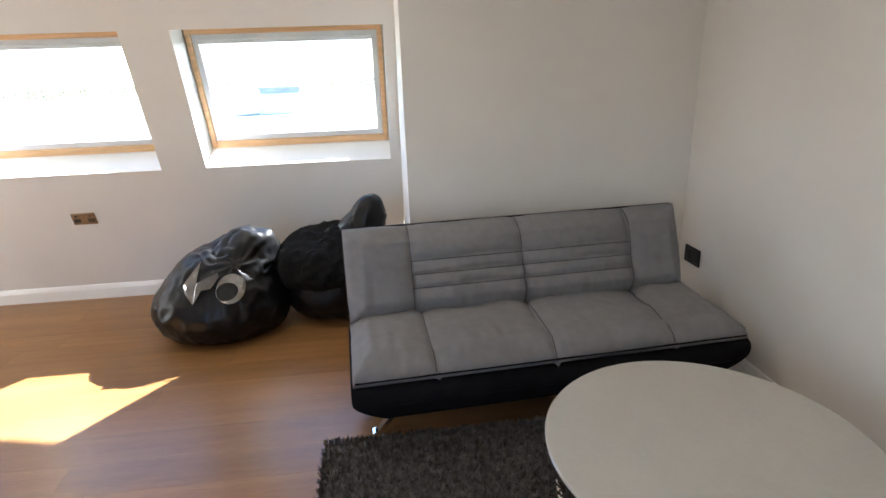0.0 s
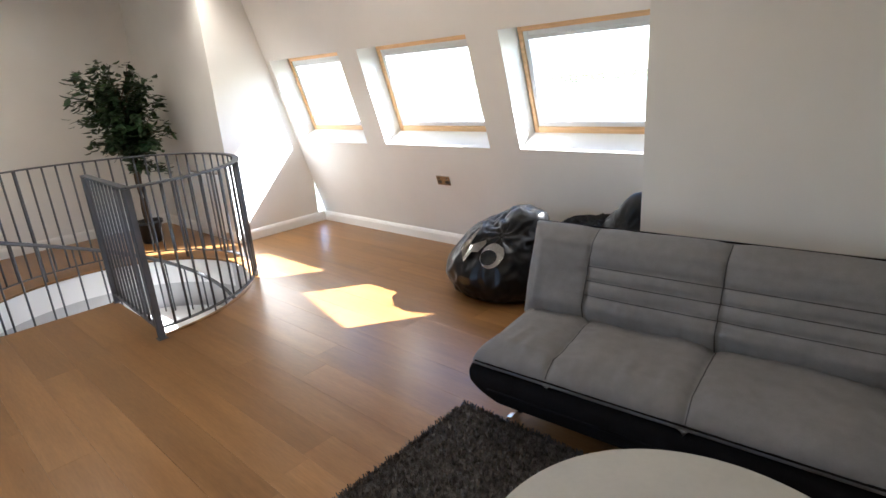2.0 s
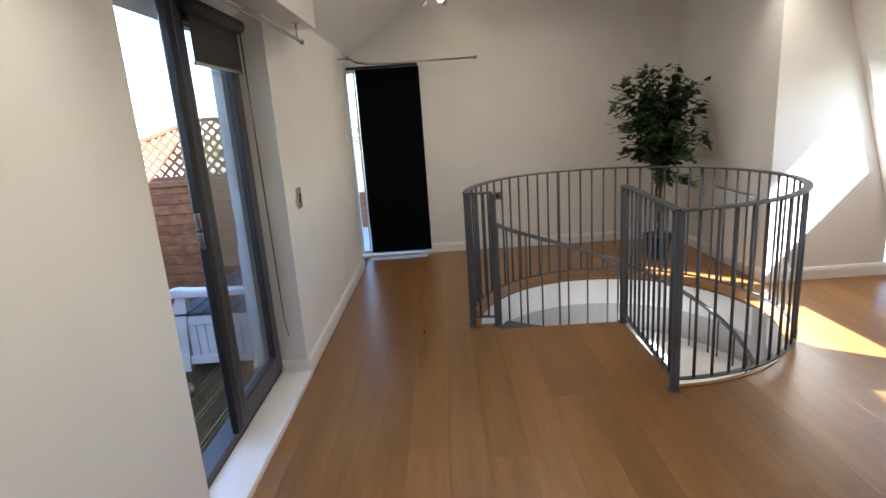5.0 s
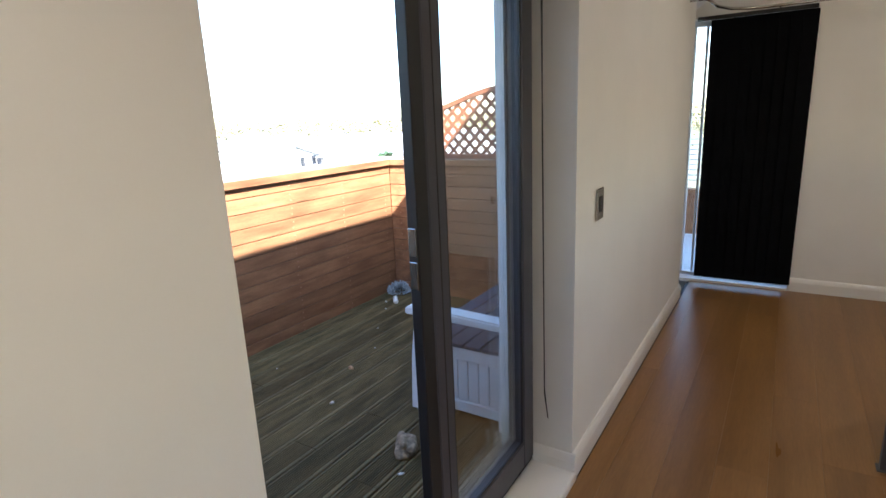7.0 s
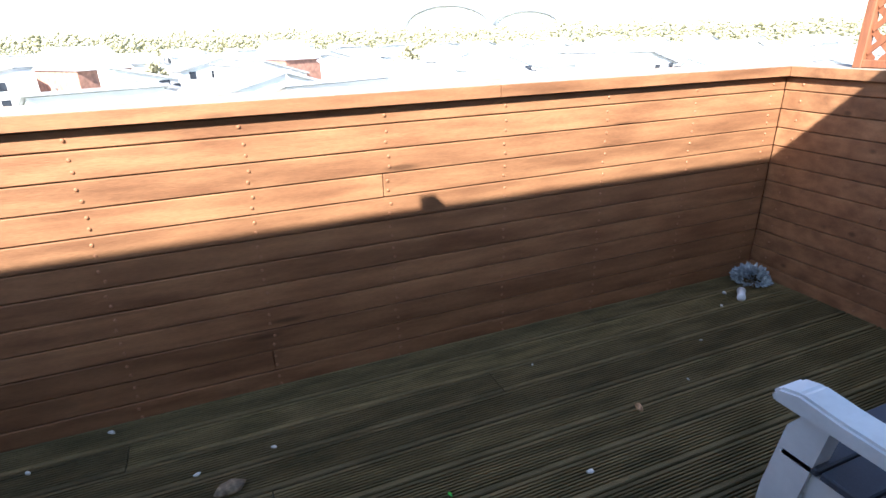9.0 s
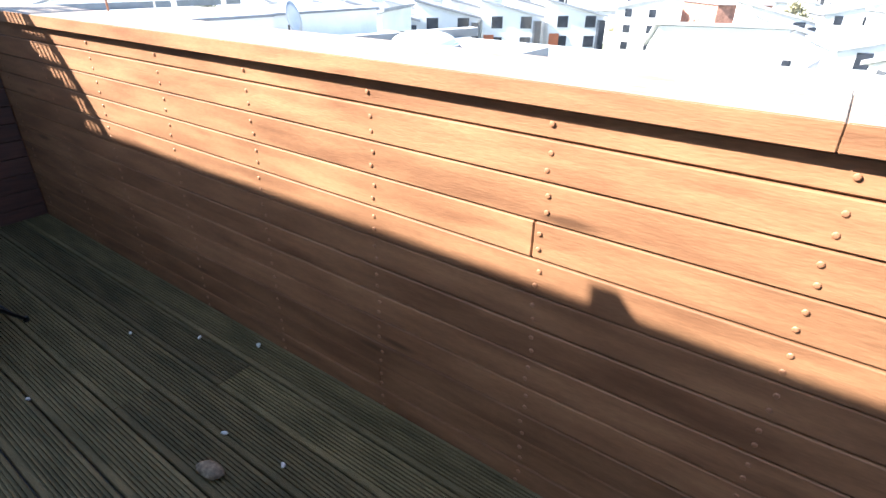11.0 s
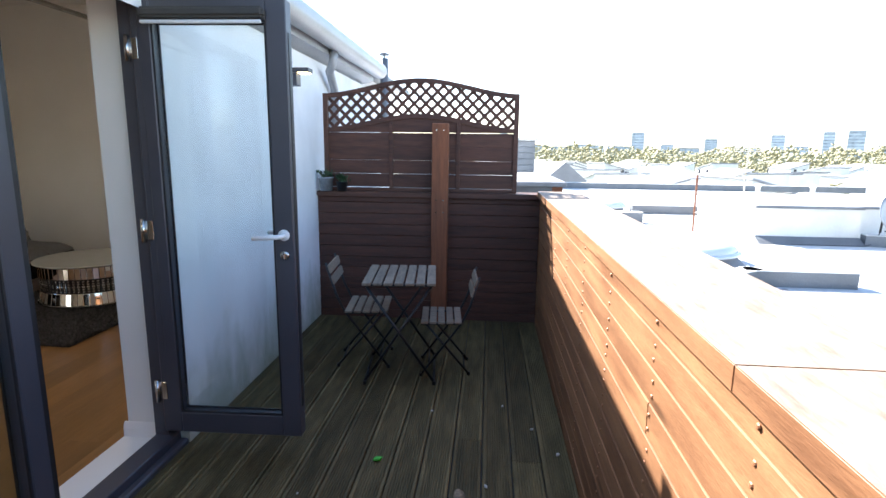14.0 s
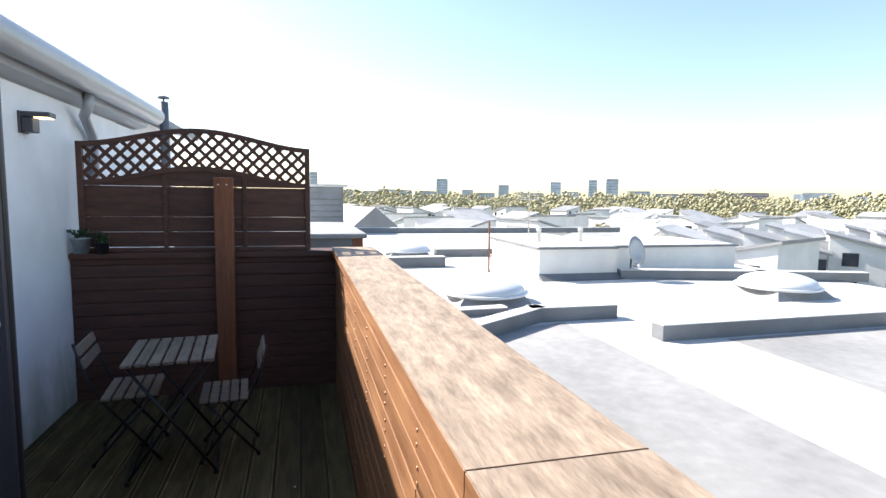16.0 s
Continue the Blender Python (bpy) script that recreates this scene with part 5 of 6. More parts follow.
low_screen = thing("lattice_panel", (0, 0, 0), 0, "reddish-brown arched lattice panel on the terrace wall", "fence panel")
LX, LY0, LY1 = -1.83, -1.93, -0.35
ltop = lambda u: 1.50 + 0.17 * arch(u)
lbot = lambda u: CAP_F + 0.03
part("side_post", box((LX - 0.022, LY0 - 0.02, CAP_F), (LX + 0.022, LY0 + 0.02, 1.53), 0.003), POST_BROWN, low_screen)
part("side_post", box((LX - 0.022, LY1 - 0.02, CAP_F), (LX + 0.022, LY1 + 0.02, 1.53), 0.003), POST_BROWN, low_screen)
curved_rail(low_screen, LY0 + 0.02, LY1 - 0.02, ltop, LX - 0.02, LX + 0.02, 0.036, POST_BROWN)
part("bottom_rail", box((LX - 0.02, LY0 + 0.02, CAP_F + 0.002), (LX + 0.02, LY1 - 0.02, CAP_F + 0.036), 0.003), POST_BROWN, low_screen)
lattice(low_screen, LY0 + 0.02, LY1 - 0.02, lambda u: lbot(u) + 0.008, lambda u: ltop(u) - 0.018, LX, 0.098, 0.027, POST_BROWN)


def herb_pot(x, y, r_, h, mat_, label, seed):
    ob = thing("plant_pot", (x, y, CAP_Z + 0.002), 0, label, "plant pot", "pots on the ledge")
    part("pot", lathe([(r_ * 0.78, 0), (r_, h * 0.92), (r_ * 1.06, h * 0.93), (r_ * 1.06, h), (r_ * 0.95, h), (r_ * 0.9, h * 0.85)], 22), mat_, ob, "", True)
    part("soil", lathe([(0.004, h * 0.86), (r_ * 0.9, h * 0.87)], 16), BARK, ob)
    rg = random.Random(seed)
    vs_, fs_ = [], []
    for k in range(90):
        p = Vector((rg.gauss(0, r_ * 0.45), rg.gauss(0, r_ * 0.45), h * 0.9 + rg.uniform(0, 0.05)))
        d = Vector((rg.gauss(0, 0.6), rg.gauss(0, 0.6), 1)).normalized()
        leaf_geometry(vs_, fs_, p, d, d.cross(Vector((rg.gauss(0, 1), rg.gauss(0, 1), 0.1))).normalized(), rg.uniform(0.02, 0.04))
    me_ = bpy.data.meshes.new("leaves")
    me_.from_pydata(vs_, [], fs_)
    me_.materials.append(LEAF)
    q_ = new("leaves", me_)
    q_.parent = ob
    tagged(q_, "small green leaves", kind="stuff")


herb_pot(3.58, -0.405, 0.062, 0.115, ZINC_POT, "zinc pot with a small green herb", 1)
herb_pot(3.57, -0.545, 0.048, 0.08, POT_BLACK, "dark little pot with a green herb", 2)

# wall lamp, gutter, eaves
lamp = thing("wall_lamp", (3.02, FACE_Y, 1.975), 0, "square dark grey outdoor wall lamp, lit", "wall lamp")
part("back_plate", box((-0.055, -0.014, -0.062), (0.055, 0.0, 0.068), 0.003), GREY_ALU, lamp)
part("body", box((-0.046, -0.075, -0.056), (0.046, -0.014, 0.032), 0.004), GREY_ALU, lamp, "square dark grey lamp body")
part("head", box((-0.05, -0.165, 0.036), (0.05, -0.014, 0.066), 0.004), GREY_ALU, lamp)
part("lens", box((-0.04, -0.155, 0.030), (0.04, -0.08, 0.036)), glow_material("lamp_lens", (1.0, 0.75, 0.4), 1.5), lamp, "warm lit lens")
gutter = thing("gutter", (0, 0, 0), 0, "round grey gutter along the eaves with a downpipe", "gutter")
bm = bmesh.new()
n = 20
rows = []
for x in (-3.3, 5.45):
    rows.append([bm.verts.new((x, -0.50 + 0.085 * math.cos(t), 2.352 + 0.085 * math.sin(t))) for t in (2 * math.pi * k / n for k in range(n))])
for k in range(n):
    bm.faces.new((rows[0][k], rows[0][(k + 1) % n], rows[1][(k + 1) % n], rows[1][k]))
bm.faces.new(rows[0][::-1])
bm.faces.new(rows[1])
part("trough", bm, GUTTER, gutter, "", True)
part("downpipe", tube([(3.70, -0.47, 2.28), (3.70, -0.45, 2.17), (3.75, -0.41, 2.12), (4.02, -0.37, 2.0), (4.06, -0.36, 1.92), (4.06, -0.36, 0.3)], 0.036, 12), GUTTER, gutter, "", True)
structure("soffit", prism([(-0.43, 2.235), (-0.243, 2.192), (-0.243, 2.33), (-0.43, 2.33)], -3.3, 5.42, "x"), GUTTER, "grey boarded eaves under the gutter", "eaves")
bm = prism([(-0.42, 2.32), (0.80, 2.96), (0.80, 3.03), (-0.42, 2.38)], -3.3, 5.42, "x")
structure("roof", bm, ZINC, "grey metal roof sloping up from the gutter", "roof")
# unseen eaves added here; their stepped edge shapes the sun patch on the floor
bm = bmesh.new()
rows = []
for x, ze in ((-3.3, 3.0), (1.7, 3.0), (2.2, 2.42), (2.86, 2.49), (3.77, 2.69), (5.42, 2.75)):
    rows.append([bm.verts.new((x, y, z)) for y, z in ((0.80, 2.96), (3.9, 2.96), (5.5, ze), (5.5, ze + 0.06), (3.95, 3.05), (0.80, 3.05))])
for a, b in zip(rows, rows[1:]):
    for k in range(6):
        bm.faces.new((a[k], a[(k + 1) % 6], b[(k + 1) % 6], b[k]))
bm.faces.new(rows[0][::-1])
bm.faces.new(rows[-1])
bmesh.ops.recalc_face_normals(bm, faces=bm.faces)
structure("roof_north", bm, ZINC, "grey metal roof with unseen eaves added to trim the sun patch", "roof")
flue = thing("flue_pipe", (6.5, -0.35, 1.0), 0, "dark metal flue pipe with a rain cap", "flue")
part("pipe", tube([(0, 0, 0), (0, 0, 1.66)], 0.055, 14), ZINC, flue, "", True)
part("cap", lathe([(0.07, 1.70), (0.065, 1.72), (0.01, 1.74)], 16), ZINC, flue)
part("stay", tube([(0, 0, 1.65), (0, 0, 1.71)], 0.012, 8), ZINC, flue)
neighbour = thing("neighbour_house", (0, 0, 0), 0, "white rendered neighbouring house beyond the screen", "house")
part("wall", box((5.46, 0.05, -0.3), (9.0, 4.0, 2.5)), RENDER_WHITE, neighbour)
part("roof", prism([(-0.3, 2.42), (4.2, 3.6), (4.2, 3.7), (-0.3, 2.5)], 5.44, 9.1, "x"), ZINC, neighbour)

# litter on the deck
def litter(name, x, y, s, mat_, label, kind_="stone"):
    ob = thing(name, (x, y, DECK_Z + 0.0005), random.Random(int(x * 1000)).uniform(0, 360), label, "litter")
    bm_ = bmesh.new()
    bmesh.ops.create_icosphere(bm_, subdivisions=2, radius=s)
    for v in bm_.verts:
        f = 1 + 0.5 * noise.noise(v.co * (1.2 / s) + Vector((x * 7, y * 7, 0)))
        v.co = Vector((v.co.x * f * 1.3, v.co.y * f * 0.75, max(0.0, v.co.z * f * 0.5 + s * 0.42)))
    part("body", bm_, mat_, ob, "", True)


PALE = material("pale_litter", (0.6, 0.6, 0.58), 0.7, vary=0.2, scale=60, bump=0.3)
SHELL = material("snail_shell", (0.42, 0.25, 0.13), 0.5, vary=0.25, scale=60, bump=0.3)
GREEN = material("green_plastic", (0.06, 0.5, 0.04), 0.35, vary=0.1, bump=0.0)
DEAD = material("dead_leaf", (0.23, 0.18, 0.12), 0.9, vary=0.3, scale=30, bump=0.6)
litter("snail_shell", -0.314, -1.487, 0.018, SHELL, "small brown snail shell lying on the deck")
litter("dead_leaf", 1.128, -1.695, 0.036, DEAD, "curled dead leaf lying on the deck")
litter("plastic_scrap", 1.386, -1.292, 0.020, GREEN, "scrap of bright green plastic on the deck")
litter("plastic_scrap", 0.50, -1.40, 0.008, GREEN, "tiny bright green scrap on the deck")
for x, y, s in ((1.52, -2.16, 0.011), (1.23, -1.81, 0.010), (0.98, -1.84, 0.009), (1.9, -1.5, 0.008), (1.75, -2.05, 0.010), (2.0, -1.9, 0.008), (-0.62, -1.55, 0.006), (-1.25, -1.95, 0.009), (-1.38, -2.05, 0.012), (0.05, -1.3, 0.012), (0.35, -0.62, 0.012), (-0.9, -1.75, 0.006), (1.1, -1.0, 0.006), (-0.1, -1.9, 0.006)):
    litter("pebble", x, y, s, PALE, "small pale chip of stone on the deck")
wood_lump = thing("driftwood", (0.21, -0.70, DECK_Z), 30, "grey weathered lump of wood by the bench", "litter")
bm = bmesh.new()
bmesh.ops.create_icosphere(bm, subdivisions=3, radius=0.06)
for v in bm.verts:
    f = 1 + 0.8 * noise.noise(v.co * 22)
    v.co = Vector((v.co.x * f * 1.2, v.co.y * f * 0.7, max(0, v.co.z * f * 0.6 + 0.03)))
part("body", bm, DEAD, wood_lump, "", True)
succulent = thing("silver_plant", (-1.62, -2.09, DECK_Z), 0, "silvery dried rosette plant lying in the deck's corner", "plant")
rng = random.Random(21)
vs, fs = [], []
for k in range(420):
    d = Vector((rng.gauss(0, 1), rng.gauss(0, 1), abs(rng.gauss(0, 0.9)) + 0.05)).normalized()
    p = Vector((d.x * 0.08, d.y * 0.08, 0.01 + d.z * 0.07)) * rng.uniform(0.75, 1.0)
    leaf_geometry(vs, fs, p, d, d.cross(Vector((rng.gauss(0, 1), rng.gauss(0, 1), rng.gauss(0, 1)))).normalized(), rng.uniform(0.025, 0.045))
me = bpy.data.meshes.new("leaves")
me.from_pydata(vs, [], fs)
me.materials.append(HEATHER)
q = new("leaves", me)
q.parent = succulent
tagged(q, "silvery leaves", kind="stuff")
bottle = thing("plastic_bottle", (-1.42, -1.98, DECK_Z + 0.02), 40, "crushed clear plastic scrap by the plant", "litter")
part("body", lathe([(0.012, -0.05), (0.022, -0.045), (0.018, 0.0), (0.022, 0.045), (0.012, 0.05)], 10, Matrix.Rotation(radians(90), 4, "Y")), WHITE_METAL, bottle, "", True)


# ---- own roof ----
RZ = -0.20
own = structure("flat_roof", box((-9, -13.6, RZ - 0.3), (24.4, FY - 0.30, RZ)), MEMBRANE, "pale flat roof membrane beyond the terrace wall", "roof")
patches = (("roof_sheet", [(-8, -2.53), (5.2, -2.53), (6.0, -5.55), (-8, -5.62)]), ("roof_sheet_2", [(4.74, -7.2), (4.8, -10.0), (-8, -10.0), (-8, -7.1)]))
for nm, pts in patches:
    structure(nm, prism(pts, RZ, RZ + 0.004, "z"), MEMBRANE_DARK, "greyer sheet of roof membrane", "roof")


def kerb(name, pts, w, h, label="grey felted roof kerb"):
    """A low upstand following a line of points."""
    ob = thing(name, (0, 0, 0), 0, label, "roof kerb", "roof kerbs")
    for a, b in zip(pts, pts[1:]):
        a, b = Vector(a), Vector(b)
        d = (b - a).normalized()
        s_ = Vector((-d.y, d.x)) * w / 2
        q_ = part("upstand", prism([tuple(a - s_ - d * w * 0.5), tuple(b - s_ + d * w * 0.48), tuple(b + s_ + d * w * 0.48), tuple(a + s_ - d * w * 0.5)], RZ, RZ + h, "z"), ZINC, ob)
        part("coping", prism([tuple(a - s_ * 1.05 - d * w * 0.5), tuple(b - s_ * 1.05 + d * w * 0.47), tuple(b + s_ * 1.05 + d * w * 0.47), tuple(a + s_ * 1.05 - d * w * 0.5)], RZ + h, RZ + h + 0.012, "z"), MEMBRANE, q_, "pale coping")


kerb("roof_kerb", [(5.2, -3.75), (6.18, -5.2), (6.18, -6.35)], 0.22, 0.2)
kerb("roof_kerb", [(6.65, -3.5), (6.75, -4.85)], 0.22, 0.1)
kerb("roof_kerb", [(4.92, -6.4), (5.0, -11.5)], 0.22, 0.2)
kerb("roof_kerb", [(9.6, -8.9), (8.9, -11.9), (8.3, -14.0)], 0.25, 0.2)
kerb("roof_kerb", [(24.2, -2.6), (24.2, -18.0)], 0.3, 0.25)
kerb("roof_kerb", [(12.25, -3.6), (12.25, -5.3)], 0.3, 0.25)
kerb("roof_kerb", [(14.4, -5.9), (14.4, -7.6)], 0.3, 0.22)


def dome_light(x, y, r_):
    ob = thing("dome_skylight", (x, y, RZ), 0, "clear plastic dome skylight on a felted kerb", "skylight", "dome skylights")
    part("kerb", lathe([(r_ * 1.3, 0), (r_ * 1.02, 0.16), (r_ * 0.9, 0.17)], 4, Matrix.Rotation(radians(45), 4, "Z")), MEMBRANE_DARK, ob)
    part("rim", lathe([(r_, 0.15), (r_ * 1.03, 0.16), (r_ * 1.03, 0.19), (r_ * 0.96, 0.2)], 36), DOME, ob, "pale plastic rim", True)
    part("dome", lathe([(r_ * 0.96 * math.cos(t), 0.19 + r_ * 0.33 * math.sin(t)) for t in (math.pi / 2 * k / 10 for k in range(10))] + [(0.01, 0.19 + r_ * 0.33)], 36), DOME, ob, "milky dome", True)


dome_light(7.72, -4.95, 0.72)
dome_light(7.3, -10.67, 0.72)
dome_light(14.6, -4.94, 0.70)
plant_room = thing("roof_plant_room", (0, 0, 0), 0, "low white clad box on the flat roof with flat coping", "roof box")
part("wall", box((9.70, -8.74, RZ), (12.6, -6.87, 0.46)), ROOF_BOX, plant_room)
part("wall", box((10.2, -12.4, RZ), (12.6, -8.74, 0.43)), ROOF_BOX, plant_room)
part("coping", box((9.64, -8.76, 0.46), (12.66, -6.81, 0.505), 0.005), ZINC, plant_room)
part("coping", box((10.14, -12.45, 0.43), (12.66, -8.76, 0.475), 0.005), ZINC, plant_room)
part("roof_sheet", box((9.71, -8.70, 0.505), (12.6, -6.87, 0.515)), MEMBRANE, plant_room)
part("roof_sheet", box((10.22, -12.38, 0.475), (12.6, -8.80, 0.485)), MEMBRANE, plant_room)
part("skirt", prism([(9.45, RZ), (9.69, RZ + 0.13), (9.70, RZ)], -8.75, -6.86, "y"), ZINC, plant_room, "grey felt skirt")
for y in (-7.45, -8.55):
    v = thing("vent_pipe", (11.0, y, 0.515), 0, "short white vent pipe on the roof box", "vent", "roof vents")
    part("pipe", lathe([(0.05, 0), (0.05, 0.26), (0.062, 0.262), (0.062, 0.32), (0.05, 0.322)], 14), ROOF_BOX, v, "", True)
dish = thing("satellite_dish", (9.45, -9.02, RZ), 0, "pale grey satellite dish on a bracket at the roof box", "satellite dish")
part("reflector", lathe([(0.005, 0.0), (0.1, 0.006), (0.2, 0.024), (0.29, 0.05), (0.295, 0.058), (0.2, 0.034), (0.1, 0.016), (0.005, 0.01)], 32, Matrix.Translation((0, 0, 0.62)) @ Matrix.Scale(1.1, 4) @ Matrix.Rotation(radians(-75), 4, "Y") @ Matrix.Rotation(radians(25), 4, "X")), GUTTER, dish, "pale grey dish", True)
part("mast", tube([(0.12, 0, 0.25), (0.10, 0, 0.5)], 0.02, 8), BLACK_STEEL, dish)
part("feed_arm", tube([(0, 0, 0.3), (-0.3, 0.08, 0.32)], 0.012, 8), BLACK_STEEL, dish)
part("receiver", lathe([(0.025, 0), (0.03, 0.07), (0.02, 0.09)], 12, Matrix.Translation((-0.3, 0.08, 0.30))), ROOF_BOX, dish, "white receiver head", True)
part("cable", tube([(0.1, 0, 0.28), (0.05, 0.15, 0.05), (0.02, 0.3, 0.01), (0.02, 0.8, 0.008), (0.02, 1.6, 0.008)], 0.008, 6), BLACK_STEEL, dish, "black cable", True)
rod = thing("rusty_rod", (11.0, -6.2, RZ), 0, "thin rusty upright rod on the flat roof", "rod")
part("shaft", tube([(0, 0, 0), (0.02, 0, 1.2)], 0.022, 8), POST_BROWN, rod)
part("bracket", tube([(0, 0, 0.40), (0.6, -0.3, 0.36)], 0.012, 6), STEEL, rod)
part("bracket", tube([(0, 0, 0.02), (0.6, -0.3, 0.02)], 0.012, 6), STEEL, rod)
aerial = thing("roof_aerial", (12.4, -7.8, 0.515), 0, "thin roof aerial mast with crossing rods", "aerial")
part("mast", tube([(0, 0, 0), (0, 0, 1.15)], 0.02, 8), STEEL, aerial)
for z, l_ in ((1.12, 0.34), (1.0, 0.28)):
    part("boom", tube([(-0.05, -l_, z), (0.05, l_, z)], 0.012, 6), STEEL, aerial)
    for k in range(7):
        y = -l_ + 2 * l_ * k / 6
        part("element", tube([(-0.16, y, z + 0.05), (0.16, y, z + 0.05)], 0.005, 5), STEEL, aerial)
hut = thing("roof_box", (0, 0, 0), 0, "dark blue-grey flat-topped box beside the terrace screen", "roof box")
part("body", box((5.6, -2.64, RZ), (8.2, -0.6, 1.06)), ZINC, hut)
part("top", box((5.5, -2.70, 1.06), (8.3, -0.55, 1.115), 0.01), MEMBRANE_DARK, hut)
part("corner_board", box((5.58, -2.66, RZ), (5.66, -2.54, 1.059)), POST_BROWN, hut)
shed = thing("timber_hut", (0, 0, 0), 0, "grey boarded hut far behind the roof", "hut")
for k in range(9):
    part("board", box((25.0, -3.9, -0.6 + k * 0.28), (27.0, -2.2, -0.33 + k * 0.28), 0.01), ZINC, shed)
part("roof", box((24.8, -4.1, 1.92), (27.2, -2.0, 2.05), 0.02), MEMBRANE, shed)

# ---- ground and city ----
GZ = -12.0
GROUND = material("town_ground", (0.16, 0.16, 0.12), 0.95, vary=0.3, scale=0.02, bump=0.0, fine=0.4, dark=(0.09, 0.11, 0.06))
HOUSE_WALL = material("white_house_render", (0.72, 0.71, 0.69), 0.85, vary=0.05, scale=0.4, bump=0.0, per_object=0.06)
HOUSE_ROOF = material("grey_house_roof", (0.30, 0.305, 0.32), 0.6, vary=0.1, scale=0.5, bump=0.0, per_object=0.25)
BRICK = material("red_brick", (0.34, 0.17, 0.12), 0.85, vary=0.2, scale=1.5, bump=0.0, per_object=0.15)
DARK_GLASS = material("dark_window_glass", (0.03, 0.035, 0.045), 0.12, vary=0.2, scale=1, bump=0.0)
# distance haze is mixed into this pale blue-grey
TOWER_HAZED = material("hazed_tower_glass", (0.52, 0.56, 0.62), 0.35, vary=0.15, scale=0.05, bump=0.0, per_object=0.2)
# olive foliage paled and evened out to carry the far belt's haze
TREE_LEAF_HAZED = material("hazed_spring_foliage", (0.33, 0.305, 0.19), 0.95, vary=0.1, scale=0.03, bump=0.0, dark=(0.28, 0.26, 0.16))
CONIFER = material("conifer_green", (0.03, 0.065, 0.03), 0.9, vary=0.3, scale=1.0, bump=0.0)
# window bands lightened too, so haze lowers their contrast
TOWER_BAND_HAZED = material("hazed_window_band", (0.36, 0.40, 0.46), 0.3, vary=0.2, scale=0.1, bump=0.0)
ORANGE_PANEL = material("orange_cladding", (0.42, 0.12, 0.05), 0.6, vary=0.1, scale=1, bump=0.0)
n = 48
bm = bmesh.new()
bm.faces.new([bm.verts.new((4500 * math.cos(2 * math.pi * k / n), 4500 * math.sin(2 * math.pi * k / n), GZ)) for k in range(n)])
structure("ground", bm, GROUND, "mottled town ground reaching to the horizon", "ground")
# the building that carries the roof
bm = bmesh.new()
add_box(bm, (-9, -13.6, GZ), (24.4, 4.6, RZ - 0.3))
structure("own_building", bm, RENDER_WHITE, "white rendered block of flats under the terrace", "building")


def house(w, d, h, rise, clad):
    """A white town house with a one-way sloping roof; its front looks towards -x."""
    ob = thing("town_house", (0, 0, 0), 0, "white rendered town house with a sloping grey roof", "house", "town houses")
    part("wall", prism([(-w / 2, 0), (w / 2, 0), (w / 2, h + rise), (-w / 2, h)], -d / 2, d / 2, "x"), HOUSE_WALL, ob)
    bm_ = prism([(-w / 2 - 0.4, h + 0.02 - 0.4 * rise / w), (w / 2 + 0.4, h + rise + 0.02 + 0.4 * rise / w), (w / 2 + 0.4, h + rise + 0.3 + 0.4 * rise / w), (-w / 2 - 0.4, h + 0.3 - 0.4 * rise / w)], -d / 2 - 0.4, d / 2 + 0.4, "x")
    part("roof", bm_, HOUSE_ROOF, ob)
    for z_ in ([1.0, 3.8] if h < 7.5 else [1.0, 3.8, 6.4]):
        for y_ in (-w / 4, w / 4):
            part("window", box((-d / 2 - 0.06, y_ - 0.75, z_), (-d / 2 + 0.02, y_ + 0.75, z_ + 1.5)), DARK_GLASS, ob)
            part("window", box((d / 2 - 0.02, y_ - 0.6, z_), (d / 2 + 0.06, y_ + 0.6, z_ + 1.3)), DARK_GLASS, ob)
    if clad:
        part("cladding", box((-d / 2 - 0.1, w / 2 - 1.6, 3.4), (-d / 2 - 0.065, w / 2 - 0.2, 5.6)), ORANGE_PANEL, ob, "rust-orange cladding panel")
        part("bay", box((-d / 2 - 0.9, -w / 2 + 0.1, 0), (-d / 2 - 0.061, -w / 2 + 1.0, h - 0.4)), DARK_GLASS, ob, "dark glazed bay")
    return ob


kinds = [house(9, 11, 6.4, 2.6, False), house(8, 10, 7.8, 1.9, True), house(11, 12, 6.0, 3.0, False)]
rng = random.Random(77)
count = 0
for ring_r in (36, 50, 64, 80, 96, 114, 134, 156, 180, 208, 240):
    step = 13.0 / ring_r * (1 + ring_r / 700)
    a = -2.62
    while a < 0.16:
        r_ = ring_r + rng.uniform(-4, 4)
        x, y = r_ * math.cos(a), r_ * math.sin(a)
        a += step * rng.uniform(0.8, 1.25)
        if (-11 < x < 30 and y > -24) or rng.random() < 0.12 or (-64 < math.degrees(a) < -40 and ring_r < 110):
            continue
        k = rng.randrange(3)
        turn = rng.choice((20, 110, 200, 290)) + rng.uniform(-4, 4)
        src = kinds[k]
        m = pose(x, y, GZ, 0, 0, turn)
        if not src.get("placed"):
            src["placed"] = 1
            src.matrix_world = m
        else:
            copy_thing(src, m)
        count += 1
# a terrace row that faces the roof
for k in range(9):
    a = radians(-43.0 - 2.9 * k)
    r_ = 72 + 2.2 * k + 3 * (k % 2)
    copy_thing(kinds[1], pose(r_ * math.cos(a), r_ * math.sin(a), GZ, 0, 0, -48))
for k in range(8):
    a = radians(-41.5 - 2.7 * k)
    copy_thing(kinds[k % 2], pose((93 + 2 * k) * math.cos(a), (93 + 2 * k) * math.sin(a), GZ, 0, 0, -50))
for ob in kinds:
    if "placed" in ob:
        del ob["placed"]

